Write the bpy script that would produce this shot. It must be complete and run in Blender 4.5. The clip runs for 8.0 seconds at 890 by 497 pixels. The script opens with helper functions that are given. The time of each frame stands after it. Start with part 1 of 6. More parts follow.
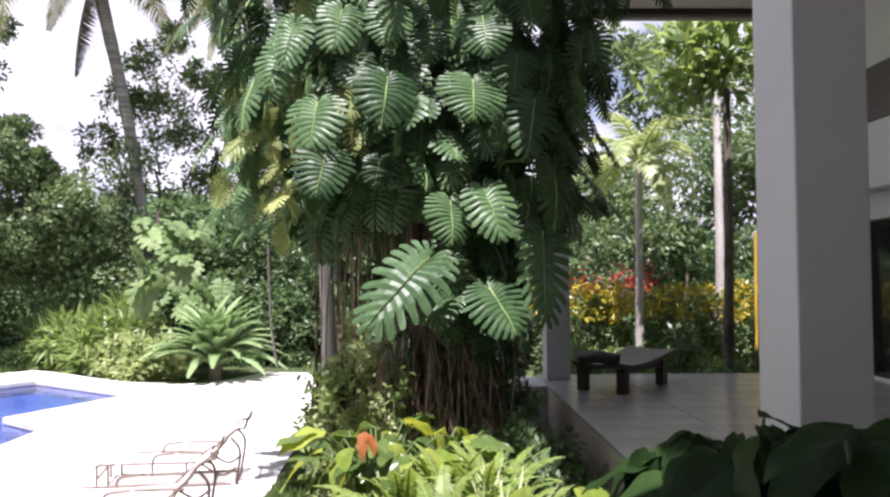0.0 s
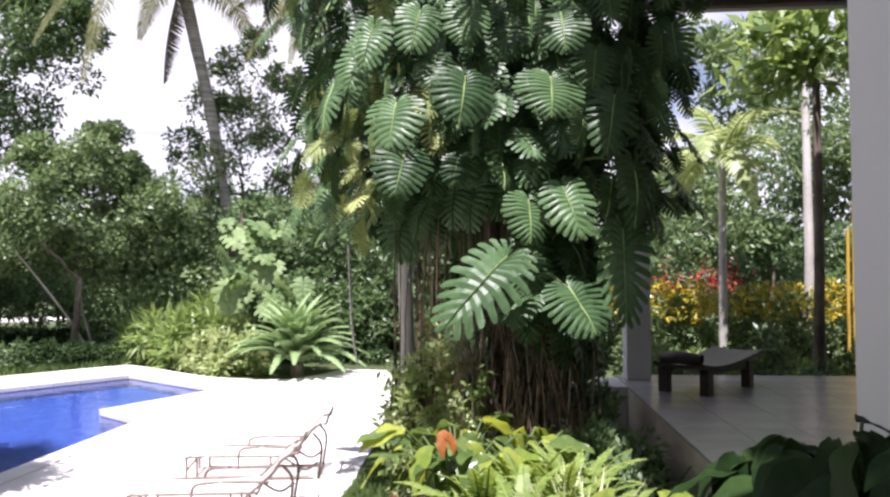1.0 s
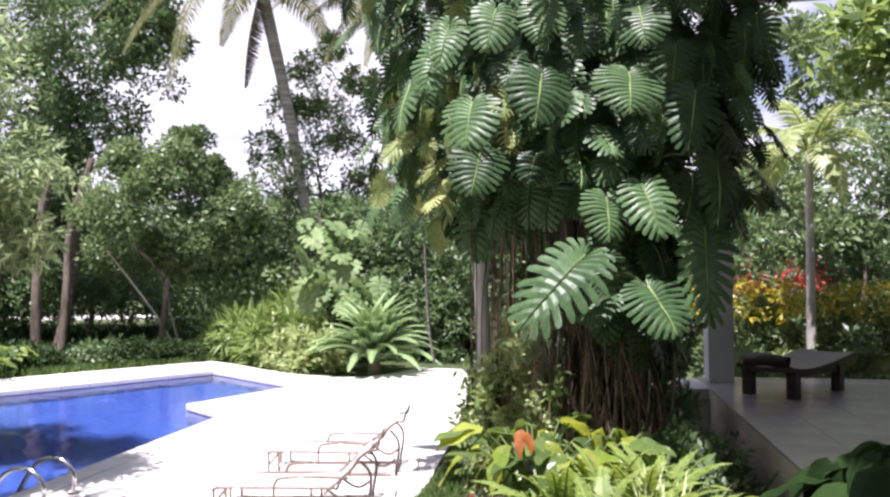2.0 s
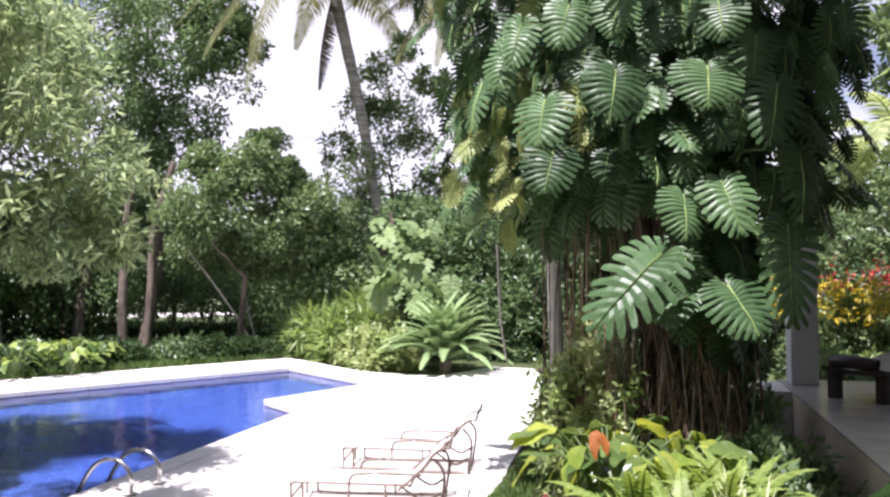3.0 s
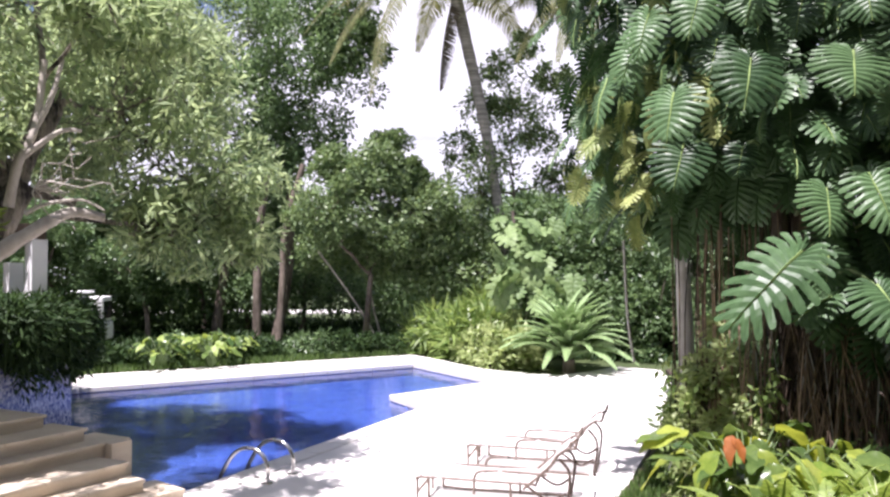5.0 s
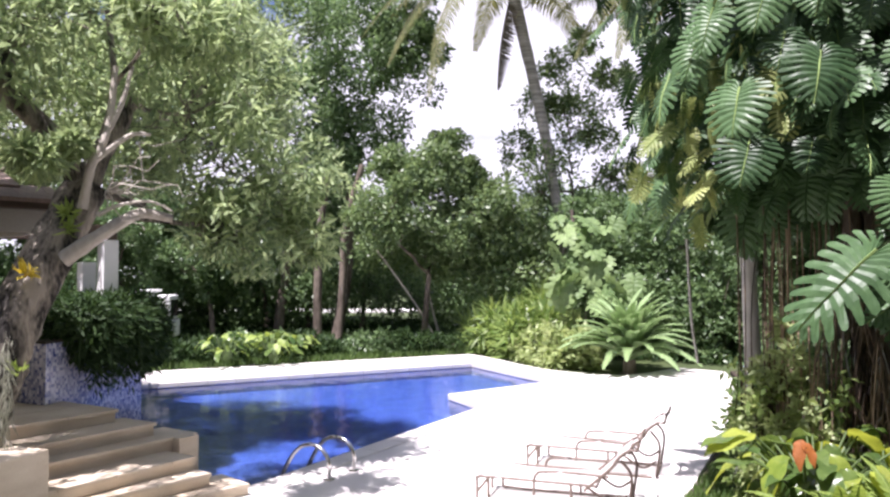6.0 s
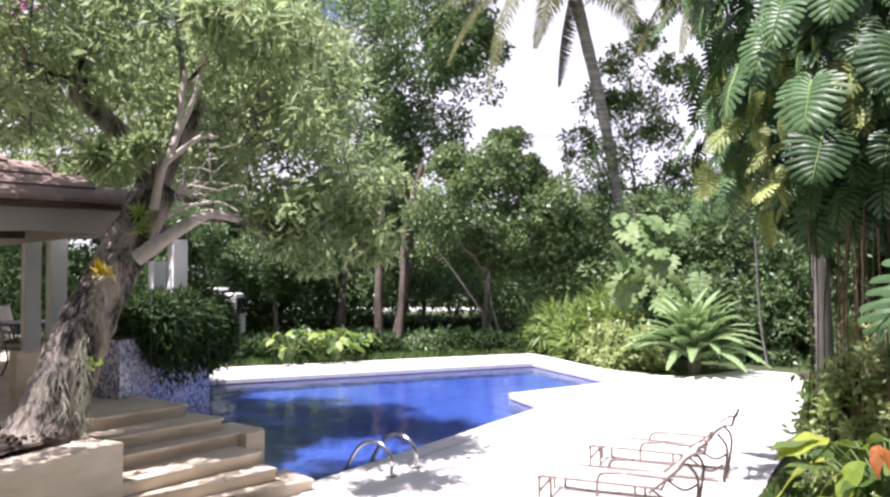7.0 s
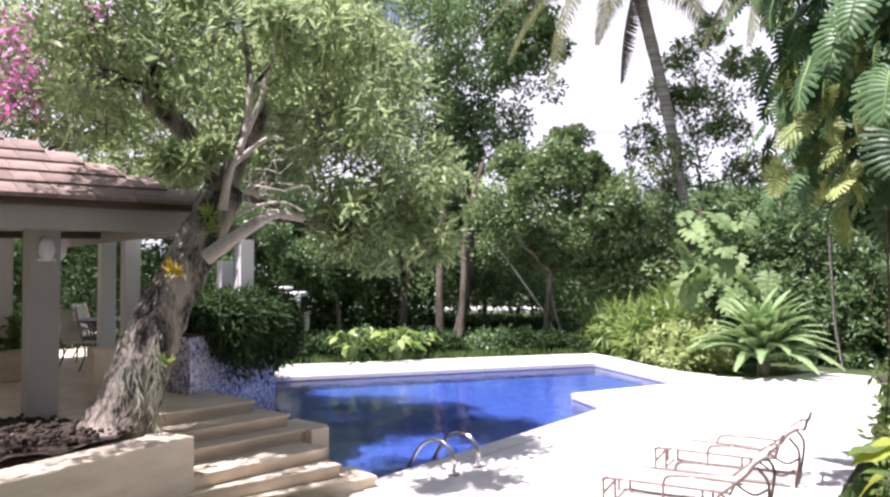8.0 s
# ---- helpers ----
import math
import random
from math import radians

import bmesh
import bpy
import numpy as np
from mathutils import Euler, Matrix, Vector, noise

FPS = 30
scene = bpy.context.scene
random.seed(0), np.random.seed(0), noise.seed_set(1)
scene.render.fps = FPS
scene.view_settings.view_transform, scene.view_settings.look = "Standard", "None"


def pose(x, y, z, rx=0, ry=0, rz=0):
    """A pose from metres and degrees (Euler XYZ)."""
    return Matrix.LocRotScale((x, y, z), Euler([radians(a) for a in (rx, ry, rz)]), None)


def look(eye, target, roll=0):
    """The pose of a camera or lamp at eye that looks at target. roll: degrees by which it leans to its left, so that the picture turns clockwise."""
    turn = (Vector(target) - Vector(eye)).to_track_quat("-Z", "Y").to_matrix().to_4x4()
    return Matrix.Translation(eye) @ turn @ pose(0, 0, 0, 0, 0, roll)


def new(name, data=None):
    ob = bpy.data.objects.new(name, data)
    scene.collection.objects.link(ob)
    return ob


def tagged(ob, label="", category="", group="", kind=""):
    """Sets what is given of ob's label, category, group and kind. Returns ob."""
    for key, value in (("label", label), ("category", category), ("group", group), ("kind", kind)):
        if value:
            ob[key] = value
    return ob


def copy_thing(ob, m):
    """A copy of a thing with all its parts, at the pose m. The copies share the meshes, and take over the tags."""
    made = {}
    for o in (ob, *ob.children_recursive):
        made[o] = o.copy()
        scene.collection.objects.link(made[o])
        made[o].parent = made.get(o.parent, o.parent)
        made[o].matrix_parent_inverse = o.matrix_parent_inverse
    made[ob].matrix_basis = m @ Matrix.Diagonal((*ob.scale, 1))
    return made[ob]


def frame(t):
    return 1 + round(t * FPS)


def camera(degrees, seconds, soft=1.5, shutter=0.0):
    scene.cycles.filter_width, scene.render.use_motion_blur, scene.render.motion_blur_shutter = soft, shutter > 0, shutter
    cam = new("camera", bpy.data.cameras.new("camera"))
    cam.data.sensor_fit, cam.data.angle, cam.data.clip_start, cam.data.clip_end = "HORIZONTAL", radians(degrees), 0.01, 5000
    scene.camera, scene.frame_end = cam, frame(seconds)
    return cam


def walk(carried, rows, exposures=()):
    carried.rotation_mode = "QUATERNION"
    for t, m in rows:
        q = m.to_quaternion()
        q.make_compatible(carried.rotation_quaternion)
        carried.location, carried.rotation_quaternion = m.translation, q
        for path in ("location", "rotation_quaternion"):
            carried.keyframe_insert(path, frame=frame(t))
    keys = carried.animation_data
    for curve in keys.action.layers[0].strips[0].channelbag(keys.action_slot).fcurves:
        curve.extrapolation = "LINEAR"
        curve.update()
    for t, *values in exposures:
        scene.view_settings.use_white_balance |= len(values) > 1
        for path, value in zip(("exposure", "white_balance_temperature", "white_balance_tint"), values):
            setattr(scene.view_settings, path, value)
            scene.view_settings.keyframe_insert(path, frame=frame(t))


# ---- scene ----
cam = camera(59.1, 8.0, soft=2.45)
EYE_Z, ARM = 2.35, 0.22


def stand(yaw, pitch, lean):
    """Camera on a short arm ahead of the pivot of the pan."""
    return pose(-ARM * math.sin(radians(yaw)), ARM * math.cos(radians(yaw)), EYE_Z, 90 + pitch, lean, yaw)


walk(cam, [
    (0.0, stand(0.00, 2.17, 0.27)), (0.5, stand(2.63, 2.14, 0.26)), (1.0, stand(5.53, 2.10, 0.25)),
    (1.5, stand(8.33, 2.09, 0.25)), (2.25, stand(12.30, 2.05, 0.24)), (3.0, stand(16.07, 2.01, 0.22)),
    (3.5, stand(18.38, 1.99, 0.20)), (4.0, stand(20.64, 1.98, 0.19)), (4.5, stand(22.79, 1.94, 0.18)),
    (5.25, stand(25.95, 1.91, 0.18)), (6.0, stand(29.05, 1.88, 0.17)), (6.5, stand(31.16, 1.85, 0.15)),
    (7.0, stand(33.40, 1.81, 0.15)), (7.5, stand(35.65, 1.78, 0.14)), (8.0, stand(37.81, 1.75, 0.14)),
], exposures=[(0.0, 1.22, 6100, 28), (8.0, 1.22, 6100, 28)])

# ---- light ----
SUN_EL, SUN_FROM = 67.5, (-0.21, -0.978)   # high, from behind the house
world = bpy.data.worlds.new("sky")
scene.world = world
world.use_nodes = True
wn, wl = world.node_tree.nodes, world.node_tree.links
wn.clear()
sky = wn.new("ShaderNodeTexSky")
sky.sky_type, sky.sun_disc = "NISHITA", False
sky.sun_elevation, sky.sun_rotation = radians(SUN_EL), math.atan2(SUN_FROM[0], SUN_FROM[1])
sky.air_density, sky.dust_density = 1.0, 1.5
cl_co = wn.new("ShaderNodeTexCoord")
cl_map = wn.new("ShaderNodeMapping")
cl_map.inputs["Scale"].default_value = (1.0, 1.0, 2.6)
cl_map.inputs["Location"].default_value = (0.35, 0.2, 0.1)
cl_no = wn.new("ShaderNodeTexNoise")
cl_no.inputs["Scale"].default_value, cl_no.inputs["Detail"].default_value = 2.2, 7
cl_ra = wn.new("ShaderNodeValToRGB")
cl_ra.color_ramp.elements[0].position, cl_ra.color_ramp.elements[1].position = 0.27, 0.40
cl_mix = wn.new("ShaderNodeMixRGB")
cl_mix.inputs[2].default_value = (9.6, 9.7, 9.9, 1)
bg = wn.new("ShaderNodeBackground")
bg.inputs["Strength"].default_value = 0.055
wo = wn.new("ShaderNodeOutputWorld")
wl.new(cl_co.outputs["Generated"], cl_map.inputs["Vector"])
wl.new(cl_map.outputs["Vector"], cl_no.inputs["Vector"])
cl_sep, cl_hor = wn.new("ShaderNodeSeparateXYZ"), wn.new("ShaderNodeMath")
cl_hor.operation = "MULTIPLY_ADD"
cl_hor.inputs[1].default_value = -0.34
wl.new(cl_co.outputs["Generated"], cl_sep.inputs["Vector"])
wl.new(cl_sep.outputs["Z"], cl_hor.inputs[0])
wl.new(cl_no.outputs["Fac"], cl_hor.inputs[2])
wl.new(cl_hor.outputs[0], cl_ra.inputs["Fac"])
wl.new(cl_ra.outputs["Color"], cl_mix.inputs[0])
wl.new(sky.outputs["Color"], cl_mix.inputs[1])
wl.new(cl_mix.outputs["Color"], bg.inputs["Color"])
wl.new(bg.outputs["Background"], wo.inputs["Surface"])
sun = new("sun", bpy.data.lights.new("sun", "SUN"))
sun.data.energy, sun.data.angle, sun.data.color = 5.0, radians(0.55), (1.0, 0.96, 0.89)
_c = math.cos(radians(SUN_EL))
sun.matrix_world = look((SUN_FROM[0] * _c * 60, SUN_FROM[1] * _c * 60, 60 * math.sin(radians(SUN_EL))), (0, 0, 0))


# ---- materials ----
def mat(name, base, rough=0.7, metal=0.0, spec=0.5):
    m = bpy.data.materials.new(name)
    m.use_nodes = True
    b = m.node_tree.nodes["Principled BSDF"]
    b.inputs["Base Color"].default_value = (*base, 1)
    b.inputs["Roughness"].default_value, b.inputs["Metallic"].default_value = rough, metal
    b.inputs["Specular IOR Level"].default_value = spec
    return m


def worn(name, a, b, scale=3.0, fine=60.0, rough=0.75, bump=0.15, metal=0.0, rand=0.0, stretch=(1, 1, 1), spec=0.4, span=(0.5, 0.95), deep=0.02):
    """Two-scale variation between two base colours, fine bump, optional change from piece to piece."""
    m = mat(name, a, rough, metal, spec)
    n, l = m.node_tree.nodes, m.node_tree.links
    p = n["Principled BSDF"]
    co, mp = n.new("ShaderNodeTexCoord"), n.new("ShaderNodeMapping")
    mp.inputs["Scale"].default_value = stretch
    big, small = n.new("ShaderNodeTexNoise"), n.new("ShaderNodeTexNoise")
    big.inputs["Scale"].default_value, big.inputs["Detail"].default_value = scale, 6
    small.inputs["Scale"].default_value, small.inputs["Detail"].default_value = fine, 4
    add = n.new("ShaderNodeMath")
    add.operation = "MULTIPLY_ADD"
    add.inputs[1].default_value = 0.45
    ramp = n.new("ShaderNodeValToRGB")
    ramp.color_ramp.elements[0].color, ramp.color_ramp.elements[1].color = (*a, 1), (*b, 1)
    ramp.color_ramp.elements[0].position, ramp.color_ramp.elements[1].position = span
    l.new(co.outputs["Object"], mp.inputs["Vector"])
    l.new(mp.outputs["Vector"], big.inputs["Vector"])
    l.new(mp.outputs["Vector"], small.inputs["Vector"])
    l.new(small.outputs["Fac"], add.inputs[0])
    l.new(big.outputs["Fac"], add.inputs[2])
    l.new(add.outputs[0], ramp.inputs["Fac"])
    out = ramp.outputs["Color"]
    if rand:
        info, hsv, mr = n.new("ShaderNodeObjectInfo"), n.new("ShaderNodeHueSaturation"), n.new("ShaderNodeMapRange")
        mr.inputs["To Min"].default_value, mr.inputs["To Max"].default_value = 1 - rand, 1 + rand
        l.new(info.outputs["Random"], mr.inputs["Value"])
        l.new(mr.outputs["Result"], hsv.inputs["Value"])
        l.new(out, hsv.inputs["Color"])
        out = hsv.outputs["Color"]
    l.new(out, p.inputs["Base Color"])
    bp = n.new("ShaderNodeBump")
    bp.inputs["Strength"].default_value, bp.inputs["Distance"].default_value = bump, deep
    l.new(add.outputs[0], bp.inputs["Height"])
    l.new(bp.outputs["Normal"], p.inputs["Normal"])
    return m


def leafy(name, a, b, through_light=0.3, rough=0.4, by="island", old=None, spec=0.5):
    """Leaf: gloss over diffuse, light passing through, colour that differs leaf by leaf."""
    m = mat(name, a, rough, 0, spec)
    n, l = m.node_tree.nodes, m.node_tree.links
    p, out = n["Principled BSDF"], n["Material Output"]
    if by == "island":
        src = n.new("ShaderNodeNewGeometry").outputs["Random Per Island"]
    else:
        src = n.new("ShaderNodeObjectInfo").outputs["Random"]
    co, no = n.new("ShaderNodeTexCoord"), n.new("ShaderNodeTexNoise")
    no.inputs["Scale"].default_value, no.inputs["Detail"].default_value = 1.3, 4
    l.new(co.outputs["Object"], no.inputs["Vector"])
    mix = n.new("ShaderNodeMath")
    mix.operation = "MULTIPLY_ADD"
    mix.inputs[1].default_value, mix.inputs[2].default_value = 0.6, 0.0
    l.new(src, mix.inputs[0])
    add = n.new("ShaderNodeMath")
    add.operation = "MULTIPLY_ADD"
    add.inputs[1].default_value = 0.5
    l.new(no.outputs["Fac"], add.inputs[0])
    l.new(mix.outputs[0], add.inputs[2])
    if by == "object":                    # veins and blotches on leaves seen near by
        n2, ad2 = n.new("ShaderNodeTexNoise"), n.new("ShaderNodeMath")
        n2.inputs["Scale"].default_value, n2.inputs["Detail"].default_value = 7.0, 5
        ad2.operation = "MULTIPLY_ADD"
        ad2.inputs[1].default_value = 0.55
        l.new(co.outputs["Object"], n2.inputs["Vector"])
        l.new(n2.outputs["Fac"], ad2.inputs[0])
        sb = n.new("ShaderNodeMath")
        sb.operation = "SUBTRACT"
        sb.inputs[1].default_value = 0.275
        l.new(add.outputs[0], sb.inputs[0])
        l.new(sb.outputs[0], ad2.inputs[2])
        add = ad2
        bp = n.new("ShaderNodeBump")
        bp.inputs["Strength"].default_value, bp.inputs["Distance"].default_value = 0.35, 0.01
        l.new(n2.outputs["Fac"], bp.inputs["Height"])
        l.new(bp.outputs["Normal"], p.inputs["Normal"])
    ramp = n.new("ShaderNodeValToRGB")
    e = ramp.color_ramp.elements
    e[0].position, e[1].position = 0.15, 0.75
    e[0].color, e[1].color = (*a, 1), (*b, 1)
    if old:
        k = e.new(0.84)
        k.color = (*old, 1)
    l.new(add.outputs[0], ramp.inputs["Fac"])
    l.new(ramp.outputs["Color"], p.inputs["Base Color"])
    tr, ms, hs = n.new("ShaderNodeBsdfTranslucent"), n.new("ShaderNodeMixShader"), n.new("ShaderNodeHueSaturation")
    hs.inputs["Hue"].default_value, hs.inputs["Saturation"].default_value, hs.inputs["Value"].default_value = 0.485, 1.1, 1.7
    l.new(ramp.outputs["Color"], hs.inputs["Color"])
    l.new(hs.outputs["Color"], tr.inputs["Color"])
    ms.inputs["Fac"].default_value = through_light
    l.new(p.outputs["BSDF"], ms.inputs[1])
    l.new(tr.outputs["BSDF"], ms.inputs[2])
    l.new(ms.outputs["Shader"], out.inputs["Surface"])
    return m


STONE = worn("pale_coral_stone", (0.60, 0.58, 0.54), (0.72, 0.70, 0.66), 1.2, 40, 0.8, 0.12, rand=0.04)
JOINT = worn("grey_joint", (0.42, 0.40, 0.37), (0.5, 0.48, 0.45), 3, 60, 0.9)
TRAVERTINE = worn("travertine", (0.53, 0.44, 0.32), (0.70, 0.62, 0.49), 2.0, 35, 0.6, 0.2, rand=0.05, stretch=(1, 1, 4))
TERRACE = worn("polished_terrace_stone", (0.37, 0.345, 0.325), (0.48, 0.455, 0.43), 1.5, 25, 0.25, 0.03, rand=0.05)
PLASTER = worn("grey_plaster", (0.60, 0.60, 0.605), (0.67, 0.67, 0.67), 0.8, 50, 0.85, 0.05)
WHITE = worn("white_paint", (0.72, 0.72, 0.71), (0.8, 0.8, 0.79), 1.0, 50, 0.6, 0.04)
TAUPE = worn("taupe_paint", (0.30, 0.285, 0.26), (0.37, 0.35, 0.32), 1.0, 40, 0.7, 0.05)
SOFFIT = worn("soffit_board", (0.50, 0.47, 0.43), (0.58, 0.55, 0.50), 1.0, 30, 0.75, 0.04)
DARKWOOD = worn("dark_timber", (0.045, 0.030, 0.022), (0.09, 0.065, 0.05), 3, 40, 0.45, 0.15, stretch=(6, 1, 6))
SHINGLE = worn("clay_shingle", (0.13, 0.088, 0.072), (0.34, 0.255, 0.215), 2.0, 30, 0.7, 0.25, rand=0.22)
SOIL = worn("dark_mulch", (0.022, 0.017, 0.013), (0.07, 0.05, 0.035), 4, 50, 0.95, 0.8)
LAWN = worn("lawn_soil", (0.035, 0.055, 0.018), (0.08, 0.11, 0.035), 0.6, 12, 0.95, 0.6)
STEEL = mat("polished_steel", (0.62, 0.61, 0.60), 0.16, 1.0)
RUST = worn("brown_painted_metal", (0.115, 0.085, 0.068), (0.20, 0.155, 0.125), 6, 60, 0.5, 0.1)
SLING = worn("white_sling_fabric", (0.66, 0.63, 0.60), (0.76, 0.74, 0.72), 3, 120, 0.85, 0.15)
BARK = worn("grey_brown_bark", (0.07, 0.055, 0.042), (0.20, 0.165, 0.13), 3, 14, 0.9, 0.9, stretch=(1, 1, 0.35), span=(0.58, 0.86))
PALEBARK = worn("pale_bark", (0.38, 0.36, 0.33), (0.60, 0.58, 0.54), 2, 18, 0.9, 0.5, stretch=(1, 1, 0.5))
PALMBARK = worn("ringed_palm_bark", (0.13, 0.13, 0.105), (0.40, 0.38, 0.33), 2.2, 9, 0.9, 0.9, stretch=(0.4, 0.4, 6))
ROOT = worn("brown_aerial_root", (0.042, 0.028, 0.019), (0.34, 0.245, 0.17), 3, 16, 0.85, 0.5, stretch=(1, 1, 0.3), span=(0.58, 0.85), rand=0.6)
MOTTLED = worn("mottled_rough_bark", (0.020, 0.018, 0.015), (0.29, 0.255, 0.205), 5.0, 30, 0.92, 1.0, stretch=(1, 1, 0.4), span=(0.60, 0.84), deep=0.07)
BARELIMB = worn("barkless_limb", (0.30, 0.27, 0.225), (0.52, 0.48, 0.42), 2, 18, 0.9, 0.5, stretch=(1, 1, 0.5))
MOSS = leafy("hanging_moss", (0.17, 0.18, 0.13), (0.36, 0.37, 0.29), 0.25, 0.9)
_n, _l = SLING.node_tree.nodes, SLING.node_tree.links      # open weave lets the sun through
_t, _m = _n.new("ShaderNodeBsdfTransparent"), _n.new("ShaderNodeMixShader")
_m.inputs["Fac"].default_value = 0.62
_l.new(_n["Principled BSDF"].outputs["BSDF"], _m.inputs[1])
_l.new(_t.outputs["BSDF"], _m.inputs[2])
_l.new(_m.outputs["Shader"], _n["Material Output"].inputs["Surface"])
GLASS = mat("dark_window_glass", (0.02, 0.02, 0.022), 0.05, 0, 0.8)

L_MONST = leafy("monstera_leaf", (0.018, 0.047, 0.018), (0.092, 0.170, 0.068), 0.08, 0.42, "object", spec=0.32)
RIB = mat("pale_leaf_rib", (0.27, 0.38, 0.13), 0.6, 0, 0.2)
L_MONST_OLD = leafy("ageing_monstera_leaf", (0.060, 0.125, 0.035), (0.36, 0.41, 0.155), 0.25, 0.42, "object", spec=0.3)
L_DARK = leafy("dark_tree_leaf", (0.040, 0.082, 0.034), (0.158, 0.242, 0.102), 0.36, 0.42)
L_MID = leafy("tree_leaf", (0.054, 0.105, 0.042), (0.185, 0.260, 0.105), 0.30, 0.42)
L_OLIVE = leafy("olive_tree_leaf", (0.098, 0.152, 0.076), (0.360, 0.450, 0.228), 0.38, 0.52, spec=0.3)
L_BRIGHT = leafy("bright_leaf", (0.09, 0.165, 0.045), (0.255, 0.345, 0.11), 0.38, 0.42)
L_YELLOW = leafy("yellow_croton_leaf", (0.13, 0.19, 0.03), (0.56, 0.44, 0.05), 0.3, 0.4)
L_RED = leafy("red_leaf", (0.26, 0.03, 0.03), (0.46, 0.10, 0.06), 0.3, 0.4)
L_PINK = leafy("bougainvillea_bract", (0.46, 0.11, 0.28), (0.68, 0.33, 0.52), 0.35, 0.5)
L_PALM = leafy("coconut_leaflet", (0.065, 0.090, 0.030), (0.20, 0.205, 0.085), 0.32, 0.42)
L_DEADPALM = leafy("withered_palm_leaflet", (0.07, 0.060, 0.045), (0.16, 0.14, 0.10), 0.2, 0.8)
L_CYCAD = leafy("cycad_leaflet", (0.16, 0.27, 0.11), (0.33, 0.45, 0.22), 0.25, 0.35)
L_FERN = leafy("fern_leaf", (0.12, 0.20, 0.04), (0.27, 0.36, 0.09), 0.38, 0.5)
L_PALE = leafy("pale_yellow_green_leaf", (0.17, 0.24, 0.085), (0.41, 0.485, 0.225), 0.36, 0.45)
# deep green; on border and pavilion shrubs the dark colour stands in for shade
L_DEEP = leafy("deep_green_shade_leaf", (0.012, 0.032, 0.011), (0.042, 0.078, 0.024), 0.22, 0.6, spec=0.2)
L_GRASS = leafy("grass_blade", (0.035, 0.085, 0.015), (0.10, 0.17, 0.04), 0.3, 0.5)
L_BROAD = leafy("broad_glossy_leaf", (0.038, 0.085, 0.024), (0.135, 0.20, 0.055), 0.30, 0.24, "object")
# shaded copy of the broad leaf: roof shade is put into its dark colour
L_BROADSHADE = leafy("shade_dark_broad_leaf", (0.010, 0.028, 0.008), (0.030, 0.060, 0.015), 0.2, 0.5, "object", spec=0.12)
L_BROADLIGHT = leafy("yellow_green_broad_leaf", (0.12, 0.20, 0.03), (0.32, 0.38, 0.07), 0.35, 0.28, "object")
L_ORANGE = leafy("orange_withered_leaf", (0.16, 0.048, 0.006), (0.27, 0.088, 0.012), 0.15, 0.7, "object")
L_CLIMB = leafy("climbing_philodendron_leaf", (0.085, 0.150, 0.052), (0.215, 0.300, 0.125), 0.2, 0.5, "object", spec=0.2)


def mosaic_material(name, a, b, size):
    m = mat(name, a, 0.15)
    n, l = m.node_tree.nodes, m.node_tree.links
    p = n["Principled BSDF"]
    co, vo = n.new("ShaderNodeTexCoord"), n.new("ShaderNodeTexVoronoi")
    vo.inputs["Scale"].default_value, vo.inputs["Randomness"].default_value = 1 / size, 0.15
    ramp, sep = n.new("ShaderNodeValToRGB"), n.new("ShaderNodeSeparateColor")
    ramp.color_ramp.elements[0].color, ramp.color_ramp.elements[1].color = (*a, 1), (*b, 1)
    l.new(co.outputs["Object"], vo.inputs["Vector"])
    l.new(vo.outputs["Color"], sep.inputs["Color"])
    l.new(sep.outputs[0], ramp.inputs["Fac"])
    l.new(ramp.outputs["Color"], p.inputs["Base Color"])
    return m


MOSAIC = mosaic_material("blue_glass_mosaic", (0.019, 0.040, 0.180), (0.051, 0.101, 0.335), 0.05)
MOSAIC_WALL = mosaic_material("blue_white_mosaic", (0.05, 0.07, 0.22), (0.62, 0.62, 0.68), 0.035)


def water_material():
    m = mat("pool_water", (0.9, 0.95, 1.0), 0.0)
    n, l = m.node_tree.nodes, m.node_tree.links
    p, out = n["Principled BSDF"], n["Material Output"]
    p.inputs["Transmission Weight"].default_value, p.inputs["IOR"].default_value = 1.0, 1.33
    co, no, no2, bp = n.new("ShaderNodeTexCoord"), n.new("ShaderNodeTexNoise"), n.new("ShaderNodeTexNoise"), n.new("ShaderNodeBump")
    no.inputs["Scale"].default_value, no.inputs["Detail"].default_value = 2.2, 3
    no2.inputs["Scale"].default_value = 9.0
    ad = n.new("ShaderNodeMath")
    ad.operation = "MULTIPLY_ADD"
    ad.inputs[1].default_value = 0.3
    l.new(co.outputs["Object"], no.inputs["Vector"])
    l.new(co.outputs["Object"], no2.inputs["Vector"])
    l.new(no2.outputs["Fac"], ad.inputs[0])
    l.new(no.outputs["Fac"], ad.inputs[2])
    bp.inputs["Strength"].default_value, bp.inputs["Distance"].default_value = 0.34, 0.05
    l.new(ad.outputs[0], bp.inputs["Height"])
    l.new(bp.outputs["Normal"], p.inputs["Normal"])
    return m


WATER = water_material()


# ---- mesh helpers ----
def mesh_of(name, verts, faces, material, smooth=False):
    me = bpy.data.meshes.new(name)
    me.from_pydata([tuple(v) for v in verts], [], [tuple(f) for f in faces])
    me.materials.append(material)
    if smooth:
        me.polygons.foreach_set("use_smooth", [True] * len(me.polygons))
    me.update()
    return me


